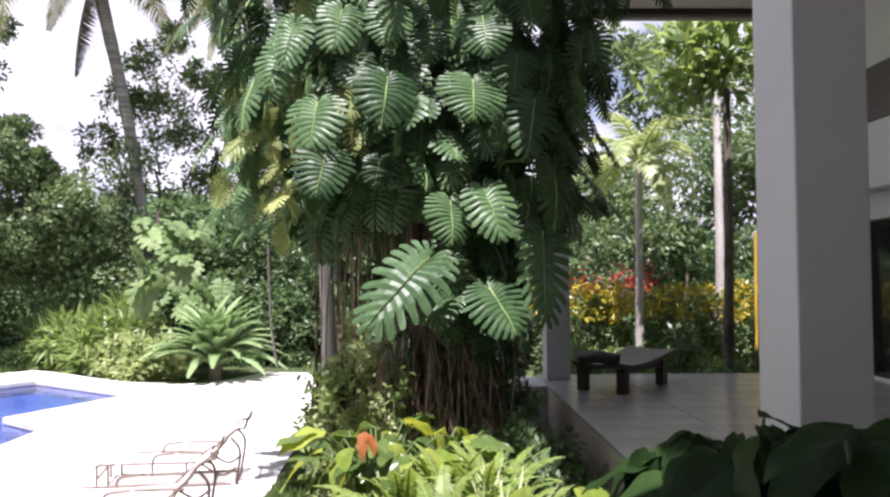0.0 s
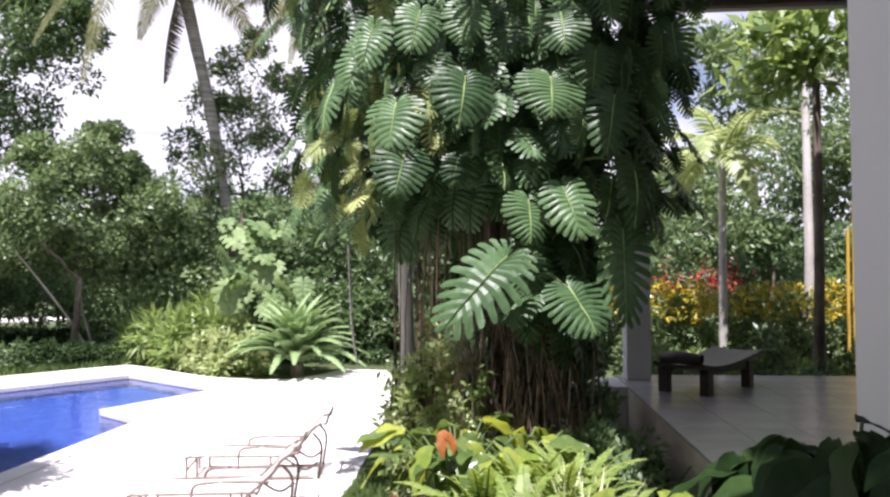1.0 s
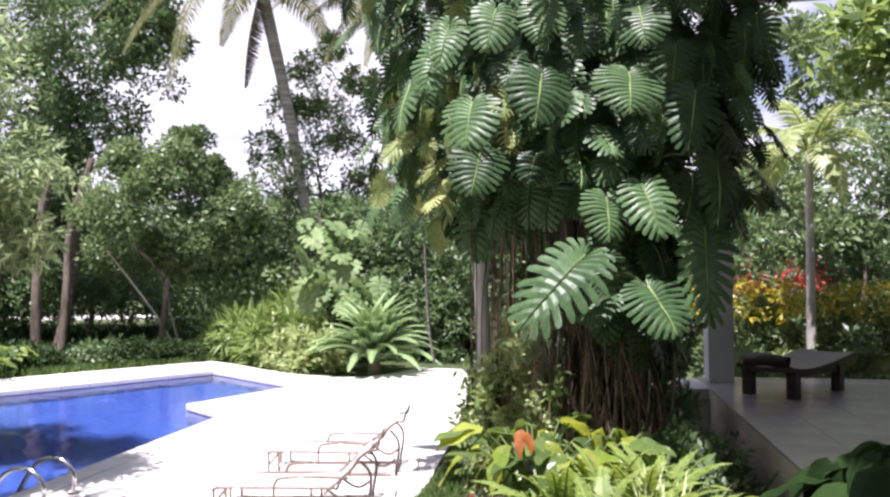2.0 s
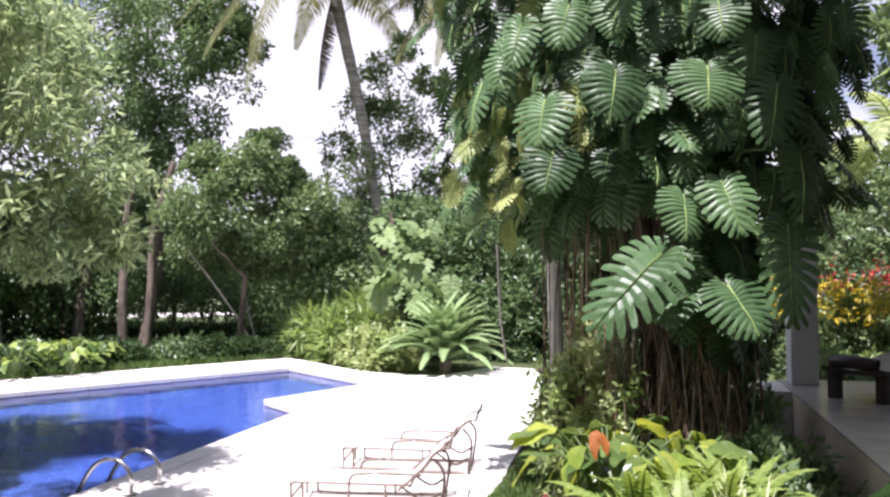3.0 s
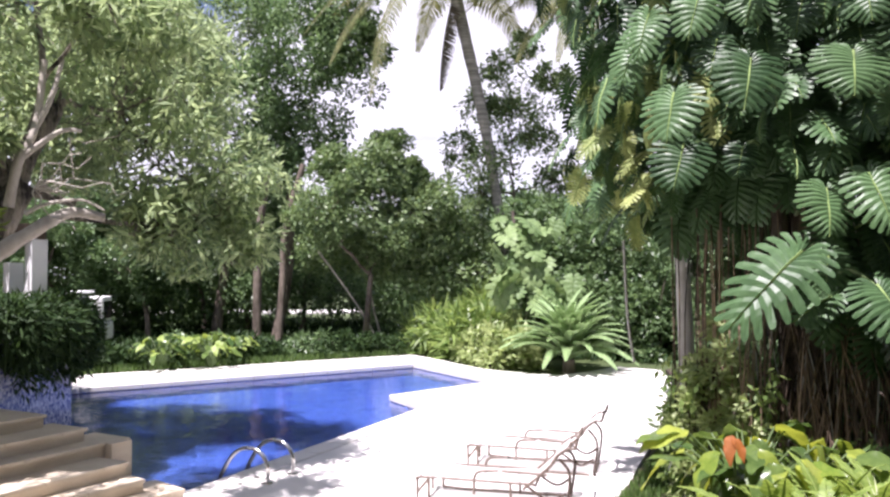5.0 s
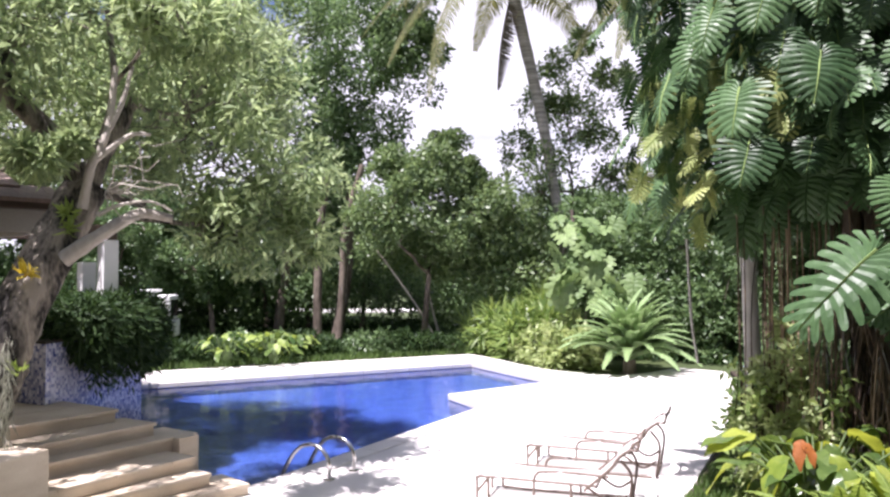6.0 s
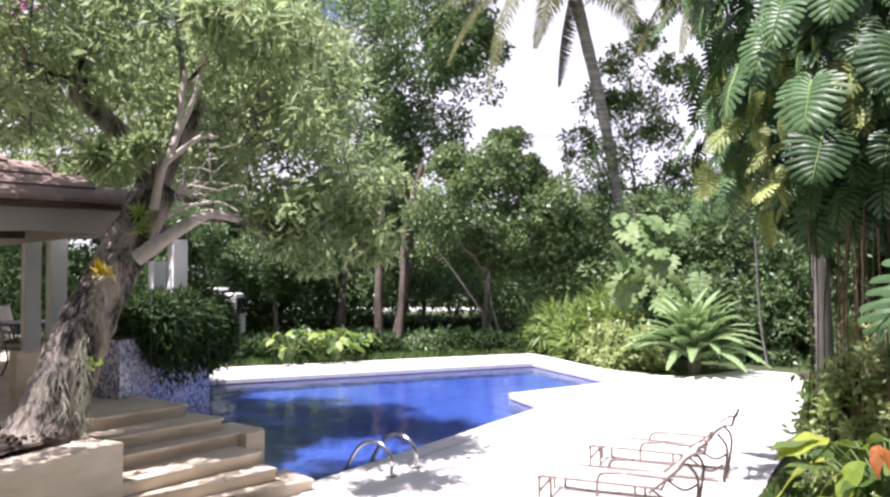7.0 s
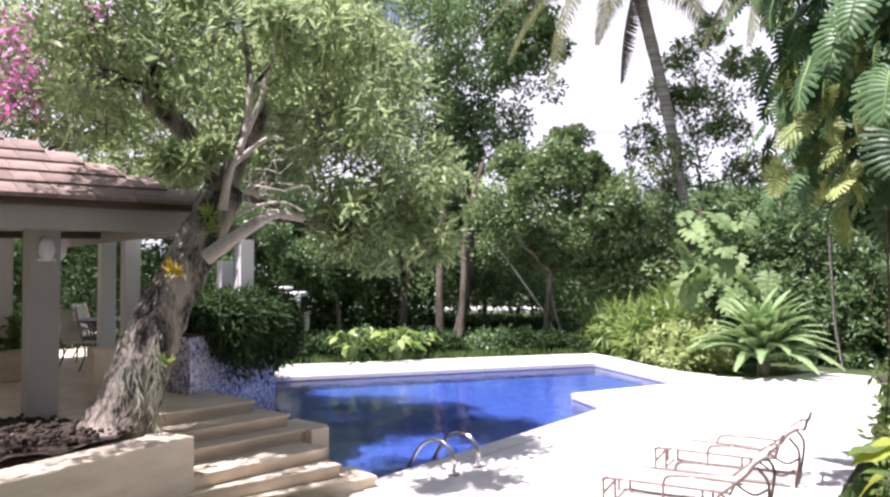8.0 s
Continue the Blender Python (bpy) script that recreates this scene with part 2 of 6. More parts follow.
def np_mesh(name, verts, quads, material, smooth=False):
    """Fast mesh from arrays of corner places and four-cornered faces."""
    me = bpy.data.meshes.new(name)
    nv, nf = len(verts), len(quads)
    me.vertices.add(nv)
    me.vertices.foreach_set("co", np.asarray(verts, dtype=np.float32).ravel())
    k = quads.shape[1]
    me.loops.add(nf * k)
    me.loops.foreach_set("vertex_index", np.asarray(quads, dtype=np.int32).ravel())
    me.polygons.add(nf)
    me.polygons.foreach_set("loop_start", np.arange(nf, dtype=np.int32) * k)
    me.polygons.foreach_set("loop_total", np.full(nf, k, dtype=np.int32))
    if smooth:
        me.polygons.foreach_set("use_smooth", np.ones(nf, dtype=bool))
    me.materials.append(material)
    me.update(calc_edges=True)
    me.validate()
    return me


def place(name, me, parent=None, m=None, label=""):
    ob = new(name, me)
    if parent is not None:
        ob.parent = parent
    if m is not None:
        ob.matrix_basis = m
    if label:
        ob["label"] = label
    return ob


def part(name, bm, material, parent, label="", m=None, smooth=False):
    me = bpy.data.meshes.new(name)
    bm.to_mesh(me)
    bm.free()
    me.materials.append(material)
    if smooth:
        me.polygons.foreach_set("use_smooth", [True] * len(me.polygons))
    return place(name, me, parent, m, label)


def thing(name, m, label, category, group="", kind=""):
    ob = new(name)
    ob.empty_display_size = 0.2
    ob.matrix_basis = m
    return tagged(ob, label, category, group, kind)


def box(bm, x0, y0, z0, x1, y1, z1, bevel=0.0, m=None):
    vs = [bm.verts.new(v) for v in ((x0, y0, z0), (x1, y0, z0), (x1, y1, z0), (x0, y1, z0),
                                    (x0, y0, z1), (x1, y0, z1), (x1, y1, z1), (x0, y1, z1))]
    fs = [bm.faces.new([vs[i] for i in f]) for f in ((3, 2, 1, 0), (4, 5, 6, 7), (0, 1, 5, 4), (1, 2, 6, 5), (2, 3, 7, 6), (3, 0, 4, 7))]
    if bevel:
        r = bmesh.ops.bevel(bm, geom=list({e for f in fs for e in f.edges}), offset=bevel, segments=2, affect="EDGES", profile=0.6)
        vs = list({v for f in r["faces"] for v in f.verts} | {v for v in vs if v.is_valid})
    if m is not None:
        bmesh.ops.transform(bm, matrix=m, verts=[v for v in vs if v.is_valid])
    return bm


def boxed(*a, **k):
    return box(bmesh.new(), *a, **k)


def prism(pts, z0, z1, bevel=0.0):
    """Upright block over a plan outline, counter-clockwise."""
    bm = bmesh.new()
    lo = [bm.verts.new((x, y, z0)) for x, y in pts]
    hi = [bm.verts.new((x, y, z1)) for x, y in pts]
    bm.faces.new(list(reversed(lo)))
    top = bm.faces.new(hi)
    for i in range(len(pts)):
        j = (i + 1) % len(pts)
        bm.faces.new((lo[i], lo[j], hi[j], hi[i]))
    if bevel:
        bmesh.ops.bevel(bm, geom=list(top.edges), offset=bevel, segments=2, affect="EDGES", profile=0.6)
    return bm


def tube_arrays(points, radii, sides=8, rough=0.0, rng=None):
    """Round limb along points, with its own radius at each."""
    P = np.array([tuple(p) for p in points], float)
    n = len(P)
    T = np.gradient(P, axis=0)
    T /= np.linalg.norm(T, axis=1)[:, None] + 1e-9
    ref = np.array((1.0, 0, 0)) if abs(T[0][0]) < 0.8 else np.array((0, 1.0, 0))
    U = ref - T * (T @ ref)[:, None]
    U /= np.linalg.norm(U, axis=1)[:, None] + 1e-9
    W = np.cross(T, U)
    a = np.linspace(0, 2 * np.pi, sides, endpoint=False)
    R = np.asarray(radii, float)[:, None] * np.ones(sides)
    if rough and rng is not None:
        R = R * (1 + rough * rng.standard_normal((n, sides)) * 0.5 + rough * 0.6 * rng.standard_normal(sides))
    V = P[:, None, :] + R[..., None] * (np.cos(a)[None, :, None] * U[:, None, :] + np.sin(a)[None, :, None] * W[:, None, :])
    idx = np.arange(n * sides).reshape(n, sides)
    q = np.stack([idx[:-1], np.roll(idx, -1, 1)[:-1], np.roll(idx, -1, 1)[1:], idx[1:]], -1).reshape(-1, 4)
    return V.reshape(-1, 3), q


def merged(pieces):
    vs, qs, k = [], [], 0
    for v, q in pieces:
        vs.append(v)
        qs.append(q + k)
        k += len(v)
    return np.concatenate(vs), np.concatenate(qs)


def tube(name, points, radii, material, parent=None, sides=8, label="", rough=0.0, rng=None):
    v, q = tube_arrays(points, radii, sides, rough, rng)
    return place(name, np_mesh(name, v, q, material, True), parent, None, label)


def bend(points, steps=8):
    """Smooth line through points."""
    P = [Vector(p) for p in points]
    P = [P[0] * 2 - P[1]] + P + [P[-1] * 2 - P[-2]]
    out = []
    for i in range(1, len(P) - 2):
        for s in range(steps):
            t = s / steps
            out.append(0.5 * ((2 * P[i]) + (P[i + 1] - P[i - 1]) * t + (2 * P[i - 1] - 5 * P[i] + 4 * P[i + 1] - P[i + 2]) * t * t
                              + (3 * P[i] - P[i - 1] - 3 * P[i + 1] + P[i + 2]) * t ** 3))
    out.append(P[-2])
    return out


def leaves(rng, base, along, normal, length, width):
    """Folded leaves: each has a base, a way it points, a face direction, a length and a width. Five corners, two quads joined on the midrib."""
    n = len(base)
    along = along / (np.linalg.norm(along, axis=1)[:, None] + 1e-9)
    side = np.cross(along, normal)
    side /= np.linalg.norm(side, axis=1)[:, None] + 1e-9
    nor = np.cross(side, along)
    L, W = length[:, None], width[:, None]
    droop = rng.uniform(-0.18, 0.02, (n, 1)) * L
    v = np.stack([base, base + along * L * 0.45 + side * W * 0.5 + nor * W * 0.12,
                  base + along * L + nor * droop, base + along * L * 0.45 - side * W * 0.5 + nor * W * 0.12], 1)
    f = np.arange(n * 4).reshape(n, 4)
    return v.reshape(-1, 3), f


def cloud(rng, centers, radii, per, length, width, up=0.35, out=0.5, hang=0.0):
    """Leaves gathered in clumps: denser towards the outside of each clump, facing out and up."""
    C = np.repeat(np.asarray(centers, float), per, 0)
    Rr = np.repeat(np.asarray(radii, float), per, 0)
    n = len(C)
    d = rng.standard_normal((n, 3))
    d /= np.linalg.norm(d, axis=1)[:, None]
    r = rng.uniform(0.25, 1.0, n) ** 0.6
    if Rr.ndim == 1:
        Rr = np.repeat(Rr[:, None], 3, 1)
    base = C + d * Rr * r[:, None]
    along = d * out + rng.standard_normal((n, 3)) * 0.6 + np.array((0, 0, -hang))
    nor = rng.standard_normal((n, 3)) * 0.55 + np.array((0, 0, up)) + d * 0.4
    k = rng.uniform(0.65, 1.35, n)
    return leaves(rng, base, along, nor, length * k, width * k)


def turned(v, m):
    a = np.array(m)
    return v @ a[:3, :3].T + a[:3, 3]


# ---- ground, deck and pool ----
POOL = [(-6.22, 6.35), (-6.30, 12.74), (-7.50, 13.66), (-6.36, 16.40), (-9.55, 18.66), (-13.9, 11.9), (-15.6, 9.2), (-12.6, 6.9), (-9.2, 6.3)]
DECK = [(-1.85, 3.5), (-1.87, 8.5), (-2.01, 9.66), (-2.08, 10.9), (-2.17, 12.1), (-2.33, 15.2), (-2.72, 16.2), (-2.8, 17.8), (-3.43, 19.94), (-4.6, 20.2), (-4.93, 19.02), (-5.4, 18.08),
        (-6.0, 17.99), (-6.85, 18.22), (-7.47, 18.41), (-8.55, 19.22), (-9.72, 20.19), (-10.85, 20.9), (-11.5, 20.7), (-12.5, 19.2), (-13.5, 17.75), (-14.4, 16.4), (-15.2, 14.9), (-15.9, 13.2), (-18.0, 10.0)]


def sheet(name, outline, hole, z, material):
    """Flat ground between an outline and a hole."""
    bm = bmesh.new()
    edges = []
    for ring in (outline, hole):
        vs = [bm.verts.new((x, y, z)) for x, y in ring]
        edges += [bm.edges.new((vs[i], vs[(i + 1) % len(vs)])) for i in range(len(vs))]
    bmesh.ops.triangle_fill(bm, use_beauty=True, edges=edges)
    bmesh.ops.recalc_face_normals(bm, faces=bm.faces)
    if sum(f.normal.z for f in bm.faces) < 0:
        bmesh.ops.reverse_faces(bm, faces=bm.faces)
    me = bpy.data.meshes.new(name)
    bm.to_mesh(me)
    bm.free()
    me.materials.append(material)
    return new(name, me)


def grown(ring, d):
    """Outline pushed outwards by d."""
    n, out = len(ring), []
    area = sum(ring[i][0] * ring[(i + 1) % n][1] - ring[(i + 1) % n][0] * ring[i][1] for i in range(n))
    s = 1 if area > 0 else -1
    for i in range(n):
        p, q, r = (Vector(ring[j % n]) for j in (i - 1, i, i + 1))
        a, b = (q - p).normalized(), (r - q).normalized()
        na, nb = Vector((a.y, -a.x)) * s, Vector((b.y, -b.x)) * s
        k = (na + nb)
        k /= max(0.35, 1 + na.dot(nb))
        out.append(tuple(q + k * d))
    return out


tagged(sheet("ground", [(-400, -300), (400, -300), (400, 500), (-400, 500)], grown(POOL, 0.30), -0.06, LAWN),
       "dark green planted ground around the pool", "ground", kind="structure")

# deck: a slab with the pool cut out of its edge
RIM = [(-6.22, 6.35), (-6.30, 12.74), (-7.50, 13.66), (-6.36, 16.40), (-9.55, 18.66), (-13.9, 11.9), (-15.6, 9.2)]
deck_ring = DECK + [(-15.6, 9.2), (-13.9, 11.9), (-9.55, 18.66), (-6.36, 16.40), (-7.50, 13.66), (-6.30, 12.74), (-6.22, 6.35), (-5.6, 5.6), (-5.6, 3.5)]
deck = part("pool_deck", prism(deck_ring, -0.10, 0.0), STONE, None)
tagged(deck, "sun-bleached pale stone pool deck", "deck", kind="structure")


def pool_shell():
    bm = bmesh.new()
    n = len(POOL)
    lo = [bm.verts.new((x, y, -1.45)) for x, y in POOL]
    hi = [bm.verts.new((x, y, -0.045)) for x, y in POOL]
    bm.faces.new(lo)
    for i in range(n):
        j = (i + 1) % n
        bm.faces.new((hi[i], hi[j], lo[j], lo[i]))
    bmesh.ops.recalc_face_normals(bm, faces=bm.faces)
    bmesh.ops.reverse_faces(bm, faces=bm.faces)
    return bm


pool = thing("swimming_pool", pose(0, 0, 0), "angular swimming pool lined with cobalt blue mosaic", "pool", kind="structure")
part("basin", pool_shell(), MOSAIC, pool)
bm = bmesh.new()
bm.faces.new([bm.verts.new((x, y, -0.095)) for x, y in grown(POOL, 0.01)])
bmesh.ops.recalc_face_normals(bm, faces=bm.faces)
if list(bm.faces)[0].normal.z < 0:
    bmesh.ops.reverse_faces(bm, faces=bm.faces)
water = part("pool_water", bm, WATER, None)
tagged(water, "clear blue rippled pool water", "water", kind="structure")
water.visible_shadow = False

# coping stones along the open rim
coping = thing("pool_coping", pose(0, 0, 0), "pale stone coping along the pool edge", "coping", kind="structure")
for i in range(len(RIM) - 1):
    p, q = Vector(RIM[i]), Vector(RIM[i + 1])
    d = q - p
    count = max(1, round(d.length / 0.62))
    ang = math.degrees(math.atan2(d.y, d.x))
    w = d.length / count
    me = None
    for k in range(count):
        m = pose(p.x + d.x * (k + 0.5) / count, p.y + d.y * (k + 0.5) / count, 0, 0, 0, ang)
        if me is None:
            ob = part("coping_stone", boxed(-w / 2 + 0.006, -0.30, -0.085, w / 2 - 0.006, 0.035, 0.018, 0.010), STONE, coping, m=m)
            me = ob.data
        else:
            place("coping_stone", me, coping, m)

# planting bed between deck and terrace: flat mulch and a mound round the tree
bed = part("planting_bed", prism([(-1.83, 1.8), (1.45, 1.8), (1.30, 13.2), (6.0, 13.2), (6.0, 14.5), (-2.5, 21.0), (-3.3, 19.9), (-2.7, 17.8), (-2.6, 16.2), (-2.2, 15.2), (-2.1, 12.1), (-1.95, 9.66)], -0.10, 0.03), SOIL, None)
tagged(bed, "dark mulch planting bed under the tree", "planting bed", kind="structure")


def mound(x, y):
    ramp = max(0.0, min(1.0, (y - 2.5) / 2.5)) * max(0.0, min(1.0, (13.0 - y) / 3.0))
    return 0.035 + 0.40 * math.exp(-((x + 0.05) / 0.95) ** 2) * ramp


bm = bmesh.new()
bmesh.ops.create_grid(bm, x_segments=34, y_segments=90, size=0.5)
for v in bm.verts:
    x, y = -0.18 + v.co.x * 3.2, 7.4 + v.co.y * 11.1
    v.co = Vector((x, y, mound(x, y) + 0.02 * noise.noise(Vector((x * 4, y * 4, 0)))))
tagged(part("mulch_mound", bm, SOIL, None, smooth=True), "mounded dark mulch under the bed plants", "mulch", kind="structure")

# ---- house terrace, columns, roof ----
HOUSE = pose(1.60, 4.14, 0, 0, 0, 0.9)      # local y runs along the terrace edge, x into the house
FLOOR = 0.80


def hp(x, y, z=0.0):
    return HOUSE @ Vector((x, y, z))


terrace = thing("floor", HOUSE, "shaded polished stone terrace floor", "floor", kind="structure")
part("slab", boxed(0.0, -9.0, -0.05, 14.0, 8.75, FLOOR - 0.03, 0.008), TRAVERTINE, terrace)
tile = None
for i in range(8):
    for j in range(16):
        m = pose(0.30 + 0.62 * i, 8.44 - 0.62 * j, FLOOR - 0.027)
        if tile is None:
            tile = part("tile", boxed(-0.3075, -0.3075, 0, 0.3075, 0.3075, 0.027, 0.003), TERRACE, terrace, m=m).data
        else:
            place("tile", tile, terrace, m)
plinth = part("plinth", boxed(-0.34, 7.55, -0.05, -0.005, 8.6, FLOOR - 0.02, 0.012), STONE, terrace, "pale stone block beside the terrace edge")

ROOF_Z = 6.62
for y in (0.0, 8.27):
    col = tagged(part("column", boxed(0.0, -0.19, FLOOR, 0.36, 0.27, ROOF_Z + 0.125, 0.012), PLASTER, None, m=HOUSE),
                 "square grey plastered column on the terrace", "column", "terrace columns", "structure")
    col.matrix_basis = HOUSE @ pose(0.07, y, 0)
roof = thing("ceiling", HOUSE, "flat overhanging roof with pale soffit boards", "roof", kind="structure")
part("soffit", boxed(-1.03, -9.0, ROOF_Z + 0.13, 14.0, 8.75, ROOF_Z + 0.45), SOFFIT, roof)
part("fascia", boxed(-1.16, 8.82, ROOF_Z, 14.0, 9.0, ROOF_Z + 0.5, 0.01), TAUPE, roof, "taupe painted edge board")
# dark strip behind the edge board, drawn as its shadow line
part("trim", boxed(-1.11, 8.752, ROOF_Z + 0.05, 14.0, 8.815, ROOF_Z + 0.4), DARKWOOD, roof, "dark strip standing in for a shadow line")
part("fascia", boxed(-1.16, -9.0, ROOF_Z, -1.035, 8.815, ROOF_Z + 0.5, 0.01), TAUPE, roof)

house = thing("house", HOUSE, "two storey white house with dark glazed openings", "house", kind="structure")
part("wall", boxed(4.9, -9.0, FLOOR, 5.2, 1.2, 3.6), PLASTER, house)
part("wall", boxed(4.9, 3.4, FLOOR, 5.2, 4.6, 3.6), PLASTER, house)
part("wall", boxed(4.9, 1.2, 3.2, 5.2, 3.4, 3.6), PLASTER, house)
part("wall", boxed(4.9, 4.61, 3.2, 5.2, 8.6, 3.6), PLASTER, house)
part("slab_band", boxed(4.6, -9.0, 3.61, 5.4, 8.7, 4.55, 0.01), WHITE, house, "white floor band")
part("wall", boxed(4.95, -9.0, 4.56, 5.2, 8.6, ROOF_Z + 0.12), WHITE, house)
part("balcony_rail", boxed(4.62, -9.0, 4.56, 4.68, 8.6, 5.35, 0.01), DARKWOOD, house, "dark timber balcony screen")
for y0, y1 in ((1.2, 3.4), (4.61, 8.6)):
    win = part("window", boxed(4.98, y0 + 0.06, FLOOR + 0.05, 5.02, y1 - 0.06, 3.18), GLASS, house)
    for a, b in ((y0, y0 + 0.07), ((y0 + y1) / 2 - 0.035, (y0 + y1) / 2 + 0.035), (y1 - 0.07, y1)):
        part("frame", boxed(4.93, a, FLOOR, 5.08, b, 3.2, 0.005), DARKWOOD, win)

# unseen wing added behind the viewpoint: closes the court, blocks sky light and sun
wing = thing("house_wing", pose(0, 0, 0), "unseen grey plastered rear wing added to keep out light from behind", "house", kind="structure")
part("wall", boxed(-4.5, -3.2, -0.05, 16.0, -2.9, 6.6), PLASTER, wing)
part("roof", boxed(-4.5, -3.2, 6.61, 0.47, 1.2, 6.9), SOFFIT, wing)
part("wall", boxed(16.01, -3.2, -0.05, 16.3, 13.0, 6.6), PLASTER, wing)

landing = thing("landing", pose(0, 0, 0), "shaded stone landing in front of the house", "floor", kind="structure")
part("slab", boxed(-2.4, -2.88, -0.05, 1.56, 1.75, FLOOR - 0.03), TRAVERTINE, landing)
ltile = None
for i in range(6):
    for j in range(7):
        m = pose(-2.06 + 0.655 * i, -2.52 + 0.655 * j, FLOOR - 0.03)
        if ltile is None:
            ltile = part("tile", boxed(-0.324, -0.324, 0, 0.324, 0.324, 0.03, 0.003), TERRACE, landing, m=m).data
        else:
            place("tile", ltile, landing, m)

# ---- steps and pavilion ----
PAV = pose(-7.27, 5.89, 0, 0, 0, -13.9)     # local y along the step edges, local -x into the pavilion
RISE = 0.14
steps = thing("steps", pose(0, 0, 0), "tan travertine steps rising from the deck to the pavilion", "steps", kind="structure")
# far end of each front edge and the turn of the edge, from the platform lip down
FLIGHT = (((-7.66, 6.20), -3.5), ((-7.23, 6.36), -4.0), ((-6.95, 6.69), -4.0), ((-6.53, 6.28), -4.0), ((-6.26, 6.24), -11.0), ((-5.99, 6.52), -16.0))
for k, ((ex, ey), turn) in enumerate(FLIGHT):
    z1 = RISE * (6 - k)
    at = pose(ex, ey, 0, 0, 0, turn)
    foot = -1.3 if k < 4 else -0.05
    step = part("step", boxed(-0.62, -3.4, foot, -0.03, -0.004 * (6 - k), z1 - 0.036), TRAVERTINE, steps, m=at)
    y, n = -3.4, 0
    while y < -0.05:
        y2 = min(0.0, y + (0.62 if n or k % 2 else 0.31))
        part("tread", boxed(-0.60 + 0.002 * k, y + 0.002, z1 - 0.035, 0.0, y2 - 0.002, z1, 0.007), TRAVERTINE, step)
        y, n = y2, n + 1
part("end_wall", boxed(-0.02, -0.32, -1.3, 0.10, -0.06, RISE * 4 - 0.004, 0.008), TRAVERTINE, steps, m=pose(-6.95, 6.69, 0, 0, 0, -4.0))
PLAT = pose(-7.66, 6.20, 0, 0, 0, -3.5)     # platform behind the top step
PZ = RISE * 6
platform = thing("floor", PLAT, "tan stone pavilion floor", "floor", kind="structure")
part("slab", boxed(-11.0, -10.0, -0.05, -0.63, -0.01, PZ - 0.031), TRAVERTINE, platform)
part("slab", boxed(-11.0, 0.0, -0.05, -3.3, 2.2, PZ - 0.031), TRAVERTINE, platform)
tile2 = None
for i in range(13):
    for j in range(-3 if i > 4 else 0, 12):
        m = pose(-0.93 - 0.62 * i, -0.31 - 0.62 * j, PZ - 0.03)
        if tile2 is None:
            tile2 = part("tile", boxed(-0.307, -0.307, 0, 0.307, 0.307, 0.03, 0.004), TRAVERTINE, platform, m=m).data
        else:
            place("tile", tile2, platform, m)

# low planter wall beside the steps, with its mulch
WALLP = pose(-6.64, 4.66, 0, 0, 0, 9.7)
planter = thing("planter", WALLP, "tan plastered planter wall beside the steps", "planter", kind="structure")
part("wall", boxed(-0.42, -6.5, -0.05, 0.0, 0.0, 0.80, 0.02), TRAVERTINE, planter)
part("wall", boxed(-1.0, -0.20, -0.05, -0.425, 0.0, 0.80, 0.02), TRAVERTINE, planter)
mulch = bmesh.new()
bmesh.ops.create_grid(mulch, x_segments=24, y_segments=60, size=0.5)
for v in mulch.verts:
    v.co = Vector((-1.30 + v.co.x * 1.74, -3.35 + v.co.y * 6.25, 0))
    v.co.z = 0.85 + 0.05 * noise.noise(v.co * 3.1) + 0.03 * noise.noise(v.co * 11.0)
part("mulch", mulch, SOIL, planter, "dark lava stone mulch")
srock = np.random.default_rng(12)
pieces = []
for k in range(800):
    r0 = srock.uniform(0.012, 0.040)
    c0 = np.array((srock.uniform(-2.1, -0.46), srock.uniform(-4.5, -0.25), 0.87 + srock.uniform(-0.01, 0.03)))
    pieces.append(tube_arrays(c0 + np.array(((0, 0, -r0 * 0.6), (0, 0, -r0 * 0.3), (0, 0, r0 * 0.4), (0, 0, r0 * 0.6))), [r0 * 0.5, r0, r0 * 0.8, 0.004], 6, 0.35, srock))
v, q = merged(pieces)
tagged(place("lava_stone", np_mesh("lava_stone", v, q, SOIL), planter), kind="stuff")

# pavilion
pav = thing("pavilion", PAV, "open pavilion with taupe beams and a clay shingle hip roof", "pavilion", kind="structure")
BEAM = 2.80
EX, EY = -0.42, -0.55       # eave corner
PITCH = 24.0
FAR = 2.6
part("column", boxed(-0.97, -2.20, PZ, -0.64, -1.90, BEAM + 0.02, 0.012), TAUPE, pav, "taupe square column")
for bx, ay, w in ((-1.0, -6.5, 0.36), (-5.6, -2.2, 0.24), (-5.6, -6.5, 0.24)):
    part("column", boxed(bx, ay, PZ, bx + w, ay + w, BEAM + 0.02, 0.012), WHITE, pav)
part("beam", boxed(EX - 0.12, -9.5, BEAM, EX, EY, BEAM + 0.24, 0.01), TAUPE, pav, "taupe eave beam")
part("beam", boxed(-7.0, EY - 0.12, BEAM, EX - 0.125, EY, BEAM + 0.24, 0.01), TAUPE, pav)
part("soffit", boxed(-7.0, -9.5, BEAM + 0.16, EX - 0.13, EY - 0.13, BEAM + 0.2), SOFFIT, pav)
part("gutter", boxed(EX, -9.5, BEAM + 0.24, EX + 0.10, EY + 0.10, BEAM + 0.31, 0.01), DARKWOOD, pav, "dark gutter board")
part("gutter", boxed(-7.0, EY, BEAM + 0.24, EX - 0.002, EY + 0.10, BEAM + 0.31, 0.01), DARKWOOD, pav)
bm = bmesh.new()
z0 = BEAM + 0.30
R = 3.3
SL = math.tan(radians(PITCH))
